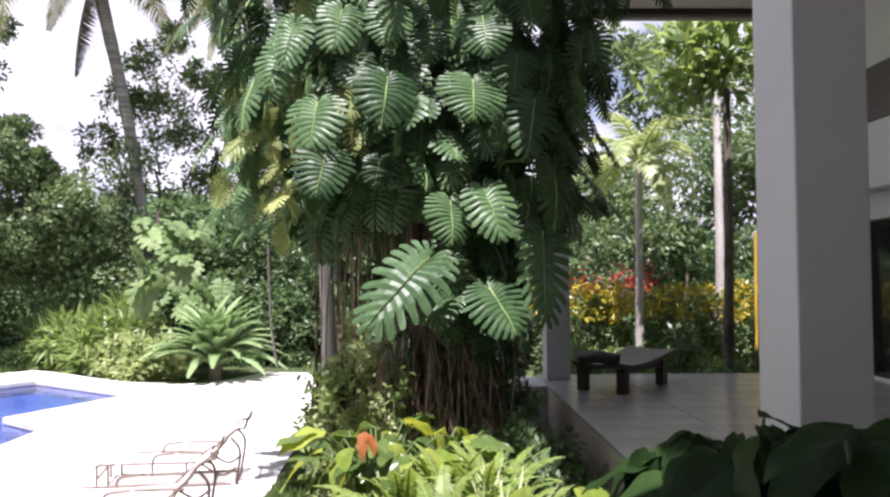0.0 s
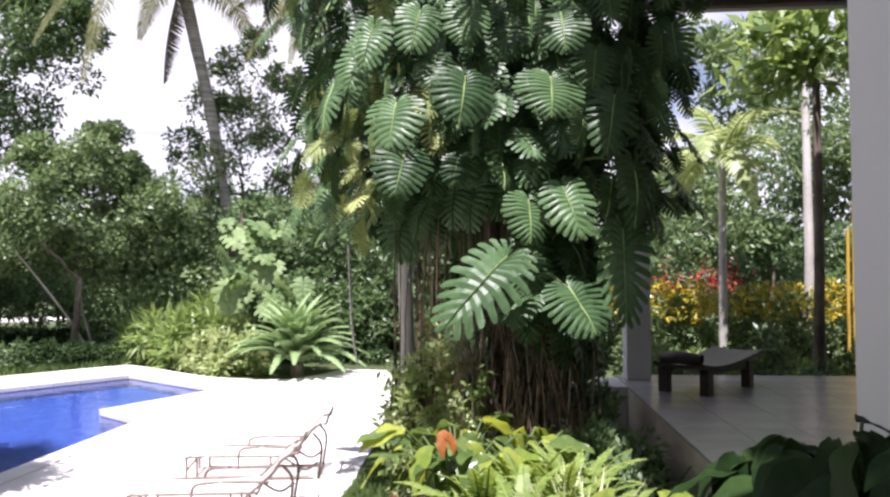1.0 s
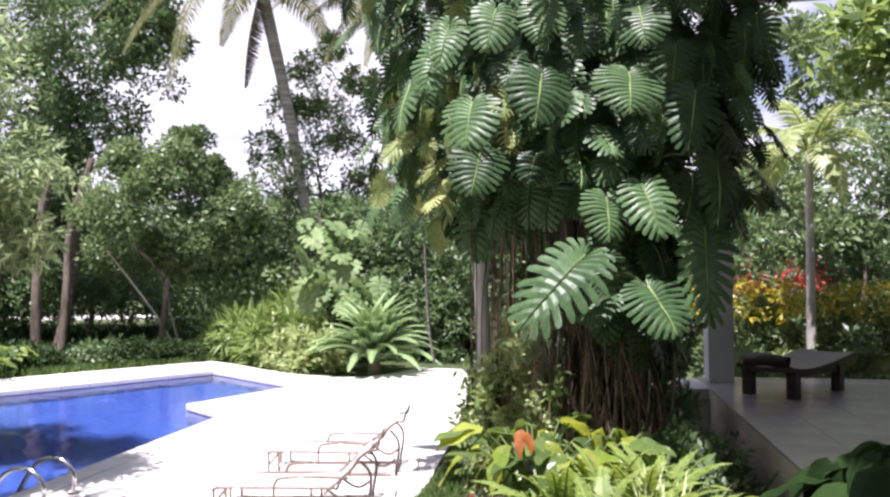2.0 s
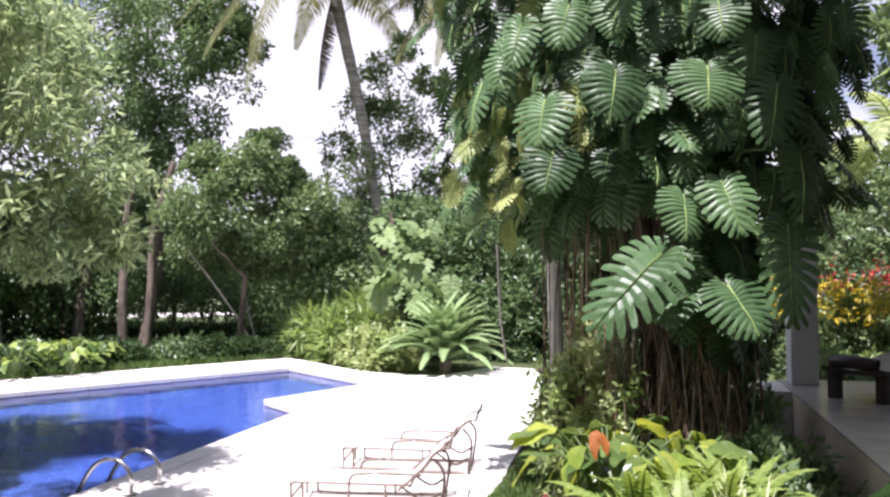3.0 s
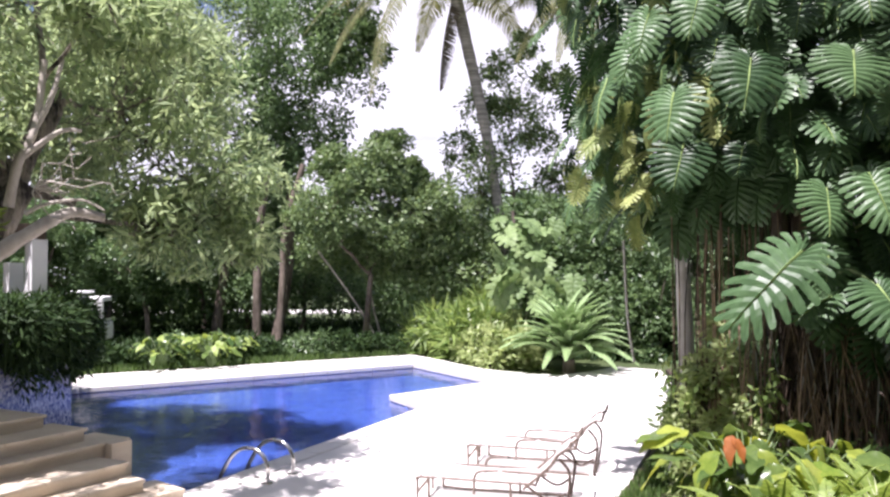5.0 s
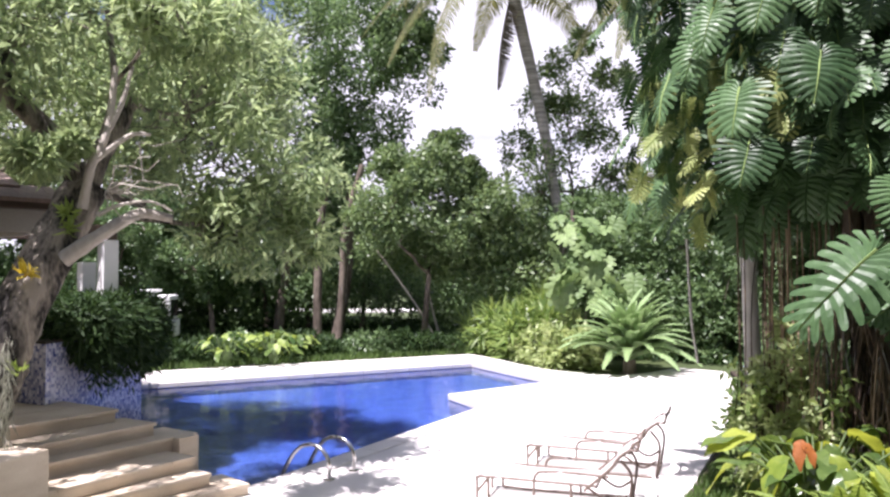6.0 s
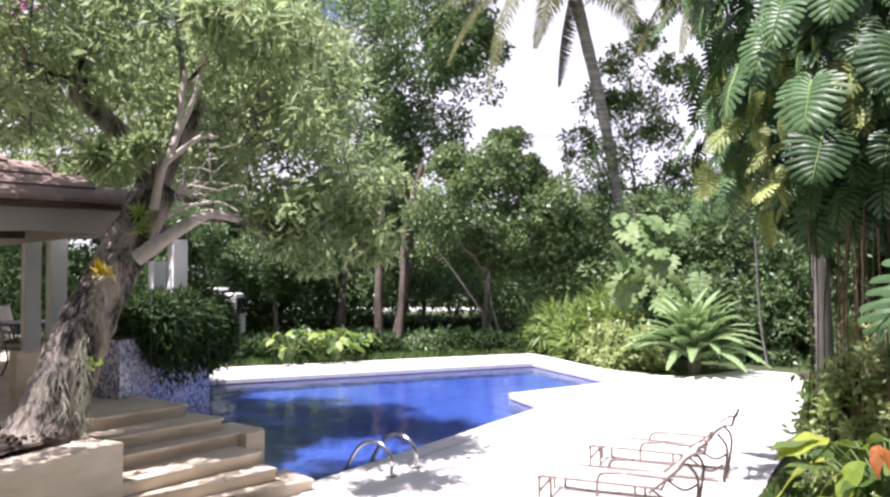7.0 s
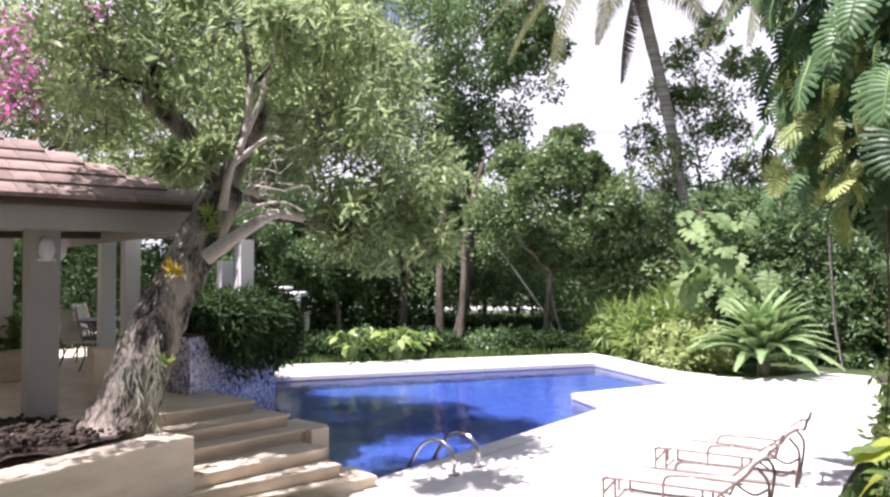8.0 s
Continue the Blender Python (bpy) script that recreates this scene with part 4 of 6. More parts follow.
cc = np.stack([mrng.uniform(-1.15, 0.75, 85), mrng.uniform(-0.75, 0.1, 85), mrng.uniform(0.25, 1.5, 85)], 1)
cc[:, 2] *= np.where(cc[:, 0] > -0.1, 0.55, 1.0)
v, q = cloud(mrng, cc, np.stack([np.full(85, 0.10), np.full(85, 0.10), np.full(85, 0.20)], 1), 26, 0.085, 0.042, hang=0.6)
tagged(place("creeper", np_mesh("creeper", v, q, L_BRIGHT), mon), "tangle of small green creeper leaves", kind="stuff")

slim = thing("slim_tree", Matrix.Translation((-1.42, 9.75, 0.0)), "slim pale tree trunk standing in the planting bed", "tree")
tube("trunk", bend([(0, 0, -0.02), (0.01, 0, 1.5), (-0.03, 0, 3.0), (0.02, 0.1, 5.2)], 5), np.linspace(0.10, 0.075, 16), PALEBARK, slim, 10, rough=0.04, rng=mrng)

# -- background trees --
tree("broadleaf_tree", "tall dark green broadleaf tree behind the pool", (-17.66, 23.28, -0.99), (-16.55, 22.86, 5.40),
     [(*(-15.87, 22.12, 10.61), 1.9), (*(-14.82, 22.83, 9.60), 1.7), (*(-17.35, 22.25, 8.87), 1.7), (*(-15.86, 23.34, 13.38), 2.2), (*(-14.32, 23.15, 10.57), 1.2), (*(-16.21, 23.10, 7.63), 1.5), (*(-17.20, 22.37, 6.21), 1.3)],
     L_DARK, BARK, 11, 0.22, (0.19, 0.085), 125, 30)
tree("broadleaf_tree", "tall tree with bright lit crown over dark woods", (-20.59, 23.47, -1.20), (-20.25, 23.76, 6.40),
     [(*(-18.75, 23.70, 12.43), 2.0), (*(-20.75, 23.32, 10.92), 2.2), (*(-21.58, 22.56, 14.08), 2.4), (*(-20.25, 23.76, 7.98), 2.0)],
     L_MID, BARK, 12, 0.22, (0.20, 0.09), 110, 28)
tree("broadleaf_tree", "rounded broadleaf tree with sunlit top", (-12.86, 21.69, -0.15), (-12.69, 21.79, 2.35),
     [(*(-11.95, 21.06, 5.45), 0.9), (*(-12.13, 22.11, 6.38), 0.6), (*(-12.62, 20.67, 5.29), 0.9), (*(-13.49, 20.11, 4.26), 1.0), (*(-11.44, 21.34, 4.23), 1.1), (-12.9, 22.6, 3.3, 1.1), (-14.6, 22.4, 3.3, 1.0), (*(-11.59, 22.39, 5.55), 0.5), (*(-13.74, 21.14, 5.78), 0.6), (-11.6, 22.4, 3.0, 1.0)],
     L_MID, BARK, 13, 0.12, (0.16, 0.075), 125, 26, 0.42, bare=3)
tree("broadleaf_tree", "broadleaf tree among dense woods", (-11.45, 23.58, -0.22), (-11.35, 23.63, 2.34),
     [(*(-10.90, 22.74, 4.46), 1.2), (*(-10.60, 23.97, 3.80), 1.3), (*(-11.30, 22.54, 3.23), 1.3), (*(-9.90, 23.19, 2.51), 1.3), (*(-11.59, 22.39, 5.02), 0.7)],
     L_MID, BARK, 14, 0.10, (0.16, 0.075), 120, 30)
tree("thin_tree", "sparse thin tree with small dark leaves", (-9.36, 26.61, 0.80), (-9.40, 26.07, 5.18),
     [(*(-9.30, 25.57, 7.00), 1.2), (*(-8.61, 25.81, 8.44), 1.0), (*(-10.81, 24.97, 6.70), 0.75), (*(-9.61, 24.38, 5.77), 1.0), (*(-9.95, 26.40, 9.74), 0.7), (*(-8.38, 25.88, 6.94), 0.7),
      (*(-10.38, 25.16, 8.20), 0.6), (*(-7.94, 26.02, 9.12), 0.6), (*(-10.13, 24.72, 5.11), 0.7), (*(-7.99, 26.01, 5.62), 0.7), (*(-9.53, 25.48, 8.14), 0.6), (*(-9.25, 26.65, 10.45), 0.6)],
     L_MID, BARK, 15, 0.10, (0.16, 0.075), 34, 24, 0.34, bare=5)
tree("broadleaf_tree", "dark broadleaf tree in deep shade", (-8.08, 23.88, 0.29), (-8.20, 23.84, 2.85),
     [(*(-8.02, 23.37, 4.01), 1.0), (*(-7.13, 23.65, 3.65), 1.2), (*(-6.14, 23.41, 3.13), 1.2), (*(-5.89, 22.96, 1.86), 1.1), (*(-5.16, 23.64, 3.11), 1.4), (*(-4.71, 22.71, 1.44), 1.1), (*(-6.87, 23.21, 2.17), 1.0)],
     L_DARK, BARK, 16, 0.10, (0.17, 0.08), 120, 30)
WOODS = (((-24.73, 19.04, -1.08), 5.2, 17), ((-24.89, 22.00, -1.36), 6.0, 18), ((-21.49, 21.25, -1.06), 5.0, 19), ((-22.09, 24.81, -1.43), 5.5, 20), ((-27.83, 18.13, -1.21), 6.0, 21), ((-20.82, 25.88, -1.44), 5.5, 22),
         ((-30.26, 15.94, -1.17), 6.5, 23), ((-32.27, 14.05, -1.13), 6.5, 24), ((-17.96, 25.53, -1.21), 4.6, 25), ((-4.04, 25.88, -0.29), 5.0, 26), ((-2.66, 26.05, -0.21), 5.4, 27), ((-1.20, 28.15, -0.31), 5.6, 28))
for (x, y, z), h, s in WOODS:
    r = random.Random(s)
    blobs = [(x + r.uniform(-1.8, 1.8), y + r.uniform(-1, 1), h * r.uniform(0.35, 0.95), r.uniform(1.0, 1.6)) for k in range(6)]
    tree("woodland_tree", "dark woodland tree with crooked trunk behind the pool", (x, y, -0.08), (x + r.uniform(-0.6, 0.6), y, h * 0.45), blobs, L_DARK, BARK, s, 0.11, (0.18, 0.085), 100, 24, group="woodland trees")

# two straight trunks and leaning stems at the wood's edge
for name, pts, r, m in (("slender_trunk", ((-16.21, 20.61, -0.01), (-16.21, 20.61, 2.04), (-16.15, 20.65, 3.90), (-15.95, 20.81, 5.78)), 0.17, BARK),
                        ("slender_trunk", ((-15.68, 21.01, 0.02), (-15.58, 21.09, 2.03), (-15.50, 21.15, 3.91), (-15.04, 21.47, 5.98)), 0.14, BARK),
                        ("leaning_trunk", ((-12.50, 21.91, 0.24), (-12.96, 21.63, 1.23), (-13.65, 21.21, 2.40), (-14.10, 20.91, 3.12)), 0.045, BARELIMB),
                        ("leaning_trunk", ((-12.91, 22.82, 0.34), (-13.18, 22.66, 1.65), (-13.31, 22.59, 3.15), (-13.47, 22.50, 4.28)), 0.045, BARELIMB)):
    o = Vector((pts[0][0], pts[0][1], 0.0))
    th = thing(name, Matrix.Translation(o), "bare brown trunk at the edge of the woods", "tree")
    line = bend([Vector((pts[0][0], pts[0][1], -0.1)) - o] + [Vector(p) - o for p in pts], 5)
    tube("trunk", line, np.linspace(r, r * 0.7, len(line)), m, th, 9, rough=0.05, rng=np.random.default_rng(3))

# woods behind: many leaves nobody could count
frng = np.random.default_rng(77)
n = 900
az = np.radians(frng.uniform(-34, 74, n))
D = frng.uniform(33, 40, n)
zz = frng.uniform(0.2, 5.6, n) * (0.8 + 0.25 * np.sin(az * 23))
open_low = (np.degrees(az) > 30.5) & (np.degrees(az) < 38.5)      # a gap under the boughs
zz = np.where(open_low, np.maximum(zz, 2.5), zz)
cen = np.stack([-D * np.sin(az), D * np.cos(az), zz], 1)
v, q = cloud(frng, cen, frng.uniform(0.7, 1.3, n), 170, 0.28, 0.14)
tagged(place("far_woods", np_mesh("far_woods", v, q, L_DARK)), "dense dark green woods beyond the garden", "woods", kind="stuff")

# unseen woods added round the rest of the property, behind the viewpoint, to cut low sky light
n = 1500
az = np.radians(frng.uniform(74, 326, n))
D = frng.uniform(27, 36, n)
cen = np.stack([-D * np.sin(az), D * np.cos(az), frng.uniform(0.4, 10.5, n)], 1)
v, q = cloud(frng, cen, frng.uniform(1.1, 1.9, n), 60, 0.55, 0.30)
tagged(place("far_woods", np_mesh("far_woods", v, q, L_DARK)), "unseen dark green woods added around the property to block low sky light", "woods", kind="stuff")

# coconut palm
COCO = dict(length=5.4, droop=0.80, pairs=120, leaflet=1.0, width=0.034, lift=0.5, vee=0.1, hang=0.50)
palm("coconut_palm", "tall coconut palm with drooping fronds above the garden", (-8.9, 24.9, -0.05), (-10.62, 23.80, 11.75), 0.15, 0.21, 13,
     COCO, L_PALM, PALMBARK, 31, mid=(-9.66, 24.36, 6.51), tilt=(0.1, 0.9), spin=80,
     hung=((256, 5.6, 0.38, 1.15), (240, 5.6, 0.45, 1.0), (228, 5.0, 0.42, 0.95), (205, 5.2, 0.55, 0.80), (-12, 5.0, 0.45, 0.80), (40, 5.0, 0.5, 0.75), (-40, 5.2, 0.6, 0.9), (300, 4.8, 0.7, 0.7)),
     dead=((215, 3.4, 74),))
palm("coconut_palm", "coconut palm mostly hidden behind the vine-covered tree", (-3.2, 25.4, -0.05), (-5.30, 25.2, 11.4), 0.15, 0.22, 12,
     COCO, L_PALM, PALMBARK, 32, mid=(-3.9, 25.3, 5.5), tilt=(0.1, 0.9), spin=20,
     hung=((235, 5.0, 0.40, 0.95), (200, 4.6, 0.45, 0.62), (215, 5.2, 0.55, 0.72), (250, 4.6, 0.35, 1.0)))

# -- the tree beside the pavilion --
LT = (-7.37, 4.25, 0.79)
# six raised lobes and three at y 1.5-3.4 are unseen, added to cast shade
shade = tree("shade_tree", "leaning grey mottled tree with light olive foliage in the planter", (LT[0] - 0.06, LT[1], 0.58), (-7.28, 5.48, 3.26),
     [(*(-6.28, 7.55, 3.47), 0.62), (*(-6.57, 7.30, 2.91), 0.60), (*(-6.73, 6.87, 3.57), 0.65), (*(-6.28, 7.81, 2.85), 0.40), (*(-6.59, 6.73, 2.82), 0.45), (*(-6.87, 6.44, 4.14), 0.75), (*(-6.81, 7.35, 4.41), 0.75),
      (*(-7.02, 6.58, 4.99), 0.9), (*(-7.41, 5.81, 5.22), 0.95), (*(-7.00, 7.44, 5.48), 0.75), (*(-7.53, 4.94, 4.84), 0.9), (*(-7.70, 4.27, 4.42), 0.7), (*(-8.10, 4.36, 5.05), 0.9), (*(-7.50, 6.64, 6.08), 0.7), (*(-8.27, 5.63, 6.03), 0.7), (*(-5.84, 5.19, 4.81), 0.40), (*(-5.72, 5.76, 4.75), 0.42), *[(x - 0.31, y - 0.84, z + 1.68, 0.72) for x, y, z in ((-7.41, 5.81, 5.22), (-7.53, 4.94, 4.84), (-7.70, 4.27, 4.42), (-8.10, 4.36, 5.05), (-7.36, 5.54, 4.57), (-7.28, 6.28, 5.58))], (-7.1, 1.5, 5.2, 0.75), (-6.7, 2.5, 5.1, 0.65), (-6.5, 3.4, 5.5, 0.55), (*(-7.00, 4.83, 3.45), 0.17), (*(-7.11, 4.68, 3.52), 0.11), (*(-6.88, 5.01, 3.62), 0.10)],
     L_OLIVE, MOTTLED, 41, 0.34, (0.145, 0.037), 46, 21, 0.36, bare=8, mid=(-7.31, 4.73, 1.90), hang=0.25,
     mains=((((-7.28, 5.48, 3.26), (-7.20, 5.58, 3.61), (-7.15, 5.81, 4.01), (-7.17, 5.94, 4.29)), 0.13), (((-7.29, 5.46, 3.23), (-7.45, 5.24, 3.71), (-7.53, 4.94, 4.02), (-7.64, 4.77, 4.22), (-7.56, 4.89, 4.71)), 0.13),
            (((-7.02, 5.33, 3.44), (-7.01, 5.50, 3.89), (-7.05, 5.61, 4.41), (-7.25, 5.68, 5.15)), 0.05)))
# pale barkless limbs and dead twigs
so, prng = Vector((LT[0] - 0.06, LT[1], 0.58)), np.random.default_rng(48)
for line, ra, rb in ((((-7.04, 5.05, 2.50), (-6.86, 5.21, 2.68), (-6.74, 5.37, 2.82), (-6.61, 5.60, 2.97), (-6.45, 5.86, 2.93)), 0.080, 0.045),
                     (((-6.98, 5.21, 3.01), (-6.86, 5.21, 3.41), (-6.77, 5.32, 3.77), (-6.73, 5.38, 4.43)), 0.050, 0.030),
                     (((-6.84, 5.23, 3.47), (-6.70, 5.34, 3.62), (-6.55, 5.44, 3.74), (-6.44, 5.57, 3.75)), 0.032, 0.015),
                     (((-6.77, 5.32, 3.77), (-6.69, 5.43, 4.08), (-6.67, 5.53, 4.46)), 0.035, 0.018),
                     (((-6.82, 5.26, 2.94), (-6.66, 5.38, 3.04), (-6.44, 5.57, 3.08), (-6.31, 5.72, 2.99)), 0.022, 0.010)):
    pl = [Vector(p) - so for p in bend(line, 5)]
    tube("bare_limb", pl, np.linspace(ra, rb, len(pl)), BARELIMB, shade, 9, "pale bare limb", rough=0.10, rng=prng)
for k in range(16):
    v, q = limb(Vector((-6.81, 5.35, 3.19)) - so, Vector((-6.52, 5.64, 3.22)) - so + Vector(prng.standard_normal(3)) * 0.22, 0.010, 0.004, prng, 0.1, 5, 5)
    place("dead_twig", np_mesh("dead_twig", v, q, BARELIMB, True), shade)


# ---- bed plants ----
def broad_blade(seed, wide=0.42):
    """Ovate pointed leaf of unit length: folded midrib, ripples between the side veins, waved and curled edges, a bent tip."""
    rng = random.Random(seed)
    vs, fs = [], []
    rows, cols = 15, (-1, -0.72, -0.38, 0, 0.38, 0.72, 1)
    twist, sag = rng.uniform(-0.25, 0.25), rng.uniform(0.22, 0.46)
    curl = (rng.uniform(0.02, 0.16), rng.uniform(0.02, 0.16))
    for i in range(rows):
        t = i / (rows - 1)
        w = wide * math.sin(math.pi * (t * 0.97 + 0.015) ** 0.72) ** 0.85 * (1 + 0.05 * rng.uniform(-1, 1))
        for c in cols:
            a = abs(c)
            wave = 0.035 * math.sin(13 * t + seed * 1.7 + c * 2.4) * a * a + (0.010 if i % 2 else -0.004) * math.sin(math.pi * a)
            edge = curl[0 if c < 0 else 1] * max(0.0, a - 0.6) * wide * 2
            vs.append((t - 0.07 * c * c * (0.5 - t), w * c, 0.20 * a * w - sag * t * t + wave - edge + twist * t * w * c + (0.010 if c == 0 else 0)))
    n = len(cols)
    for i in range(rows - 1):
        for j in range(n - 1):
            a = i * n + j
            fs.append((a, a + n, a + n + 1, a + 1))
    return vs, fs


BROAD = {}


def broad_mesh(material, k, wide=0.30):
    key = (material.name, k, wide)
    if key not in BROAD:
        v, f = broad_blade(k, wide)
        BROAD[key] = mesh_of("leaf", v, f, material, True)
    return BROAD[key]


def broad_plant(name, label, base, n, size, stalk, materials, seed, spread=0.5, wide=0.30, category="plant", tilt=(5, 60), arc=(0, 360), group="", lowest=0.5):
    """Rosette of broad leaves on bent stalks."""
    rng = random.Random(seed)
    ob = thing(name, Matrix.Translation(base), label, category, group)
    for k in range(n):
        a = arc[0] + (arc[1] - arc[0]) * ((k * 0.382 + 0.1 * rng.random()) % 1.0)
        h = stalk * rng.uniform(lowest, 1.05)
        r = spread * rng.uniform(0.25, 1.0)
        tip = Vector((r * math.cos(radians(a)), r * math.sin(radians(a)), h))
        v, q = tube_arrays(bend([(0.04 * math.cos(k), 0.04 * math.sin(k), -0.02), (tip.x * 0.45, tip.y * 0.45, h * 0.65), tip], 3), np.linspace(0.013, 0.008, 7), 5)
        st = place("stalk", np_mesh("stalk", v, q, L_MID, True), ob)
        m = materials[rng.randrange(len(materials))]
        s = rng.uniform(*size)
        place("leaf", broad_mesh(m, k % 7, wide), st, Matrix.Translation(tip) @ pose(0, 0, 0, rng.uniform(-32, 32), rng.uniform(*tilt) - 20, a + rng.uniform(-20, 20)) @ Matrix.Diagonal((s, s, s, 1)))
    return ob


def fern(name, label, base, n, length, material, seed, category="fern", group="", lift=0.9, droop=0.75, leaflet=0.16, width=0.035, pairs=20, first=0, arc=360, hang=0.12):
    rng = np.random.default_rng(seed)
    ob = thing(name, Matrix.Translation(base), label, category, group)
    kinds = []
    for k in range(3):
        a, b = frond_arrays(rng, length * rng.uniform(0.85, 1.12), droop * rng.uniform(0.8, 1.2), pairs, leaflet, width, lift, 0.1, 0.6, hang)
        v, q = tri_safe(*merged([a, b]))
        kinds.append(np_mesh("frond", v, q, material))
    for k in range(n):
        place("frond", kinds[k % 3], ob, pose(0.04 * math.cos(k), 0.04 * math.sin(k), 0, rng.uniform(-10, 10), rng.uniform(-38, 16), first + arc * ((k * 0.382) % 1.0)))
    return ob


def blades_of(name, label, pts, height, width, material, seed, spread=0.05, category="grass", bend_out=0.5):
    """Many narrow blades of grass."""
    rng = np.random.default_rng(seed)
    base = np.asarray(pts, float)
    n = len(base)
    a = rng.uniform(0, 2 * np.pi, n)
    along = np.stack([np.cos(a) * bend_out, np.sin(a) * bend_out, np.ones(n)], 1)
    nor = np.stack([np.cos(a), np.sin(a), 0.4 * np.ones(n)], 1)
    v, q = leaves(rng, base, along, nor, height * rng.uniform(0.6, 1.3, n), np.full(n, width))
    return tagged(place(name, np_mesh(name, v, q, material)), label, category, kind="stuff")


broad_plant("canna_clump", "yellow-green broad-leaved clump with one orange leaf at the deck edge", (-0.56, 6.75, mound(-0.56, 6.75)), 52, (0.26, 0.44), 0.80, [L_BROADLIGHT, L_BROAD, L_BROAD], 51, 0.52, 0.27, tilt=(0, 85), lowest=0.35)
withered = thing("withered_canna", Matrix.Translation((-0.60, 6.3, mound(-0.6, 6.3))), "orange withered leaf on a bent stem among green leaves", "plant")
wst = tube("stalk", bend([(0, 0.05, -0.02), (0, 0.03, 0.5), (-0.02, -0.05, 0.86)], 4), [0.012] * 9, L_MID, withered, 5)
place("leaf", broad_mesh(L_ORANGE, 1, 0.24), wst, Matrix.Translation((-0.02, -0.05, 0.86)) @ pose(0, 0, 0, 10, 45, -100) @ Matrix.Diagonal((0.20, 0.20, 0.20, 1)))
place("leaf", broad_mesh(L_ORANGE, 2, 0.30), wst, Matrix.Translation((-0.01, -0.04, 0.84)) @ pose(0, 0, 0, -10, 30, -40) @ Matrix.Diagonal((0.17, 0.17, 0.17, 1)))
broad_plant("broad_leaf_clump", "dark green broad-leaved clump in the bed", (-0.12, 6.9, mound(-0.12, 6.9)), 30, (0.28, 0.44), 0.55, [L_BROAD, L_BROAD, L_BROADLIGHT], 53, 0.5, 0.28, tilt=(0, 80), lowest=0.35)
broad_plant("red_stemmed_plant", "low plant with dark red leaves under green ones", (-0.70, 6.15, mound(-0.7, 6.15)), 14, (0.2, 0.32), 0.4, [leafy("dark_red_leaf", (0.07, 0.012, 0.012), (0.16, 0.04, 0.03), 0.2, 0.4, "object")], 54, 0.3, 0.16)
for k, (x, y, s) in enumerate(((-0.30, 6.0, 0.72), (0.05, 6.15, 0.75), (0.30, 5.9, 0.70), (-0.05, 5.55, 0.62), (0.42, 6.4, 0.72), (0.2, 5.35, 0.60), (0.62, 6.0, 0.68))):
    fern("fern", "bright yellow-green fern in the planting bed", (x, y, mound(x, y) + 0.02), 24, s, L_FERN, 60 + k, group="bed ferns", leaflet=0.13, lift=1.05, droop=0.7)
srng = np.random.default_rng(8)
for k, (x, y) in enumerate(((0.28, 5.62), (0.42, 5.85))):
    n = 30
    blades_of("striped_grass", "pale striped grass-like plant in the bed", np.stack([x + 0.10 * srng.standard_normal(n), y + 0.10 * srng.standard_normal(n), np.full(n, mound(x, y) + 0.25)], 1), 0.42, 0.026,
              leafy("striped_blade", (0.34, 0.40, 0.18), (0.62, 0.66, 0.42), 0.35, 0.45), 80 + k, bend_out=0.8)
broad_plant("elephant_ear", "large glossy upright leaves beside the terrace", (0.50, 4.5, mound(0.5, 4.5)), 11, (0.40, 0.52), 1.0, [L_BROAD, L_BROAD, L_BROADLIGHT], 56, 0.30, 0.30, tilt=(45, 85), arc=(-160, -20))
broad_plant("elephant_ear", "large pale leaf catching the sun beside the terrace", (0.80, 4.6, mound(0.80, 4.6)), 4, (0.40, 0.46), 1.22, [L_BROADLIGHT], 57, 0.2, 0.26, tilt=(30, 55), arc=(-60, 10))
# these ears get the darkened leaf colour, standing in for roof shade
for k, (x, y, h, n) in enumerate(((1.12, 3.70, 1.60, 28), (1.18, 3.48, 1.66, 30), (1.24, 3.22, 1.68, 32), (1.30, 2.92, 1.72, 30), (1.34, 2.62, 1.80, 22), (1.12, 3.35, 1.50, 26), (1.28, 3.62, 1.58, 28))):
    broad_plant("elephant_ear", "large glossy green leaves coloured darker for the roof shade", (x, y, 0.03), n, (0.27, 0.40), h, [L_BROADSHADE], 90 + k, 0.27, 0.30, tilt=(15, 100), arc=(-195, 15), group="shaded leaves", lowest=0.82)
shrub("bed_shrub", "light green small-leaved shrub beside the roots", (-0.95, 8.35, 0.1), (0.50, 0.40, 1.75), 5200, (0.10, 0.042), L_PALE, 101, clumps=60)
shrub("bed_shrub", "glossy dark ground shrub behind the roots", (-0.45, 8.0, 0.1), (0.45, 0.3, 0.85), 2600, (0.07, 0.045), L_DARK, 102, clumps=40)
shrub("bed_shrub", "dark green low shrub against the terrace", (0.85, 8.3, 0.05), (0.55, 0.9, 0.95), 4200, (0.10, 0.05), L_DARK, 103, clumps=50)
shrub("bed_shrub", "dark green low shrub against the terrace", (0.92, 6.9, 0.05), (0.42, 0.7, 0.75), 3200, (0.10, 0.05), L_DARK, 104, clumps=40)
shrub("bed_shrub", "leafy shrub spilling over the deck edge", (-1.45, 11.6, 0.03), (0.45, 1.0, 1.1), 3600, (0.16, 0.06), L_MID, 105, clumps=40)
shrub("bed_shrub", "dark leafy shrub behind the vine", (-1.0, 12.6, 0.03), (1.1, 1.2, 1.6), 5200, (0.16, 0.07), L_DARK, 106, clumps=60)
shrub("bed_shrub", "dark shrub behind the roots", (0.4, 10.6, 0.03), (0.9, 0.9, 1.7), 5200, (0.14, 0.07), L_DARK, 107, clumps=60)
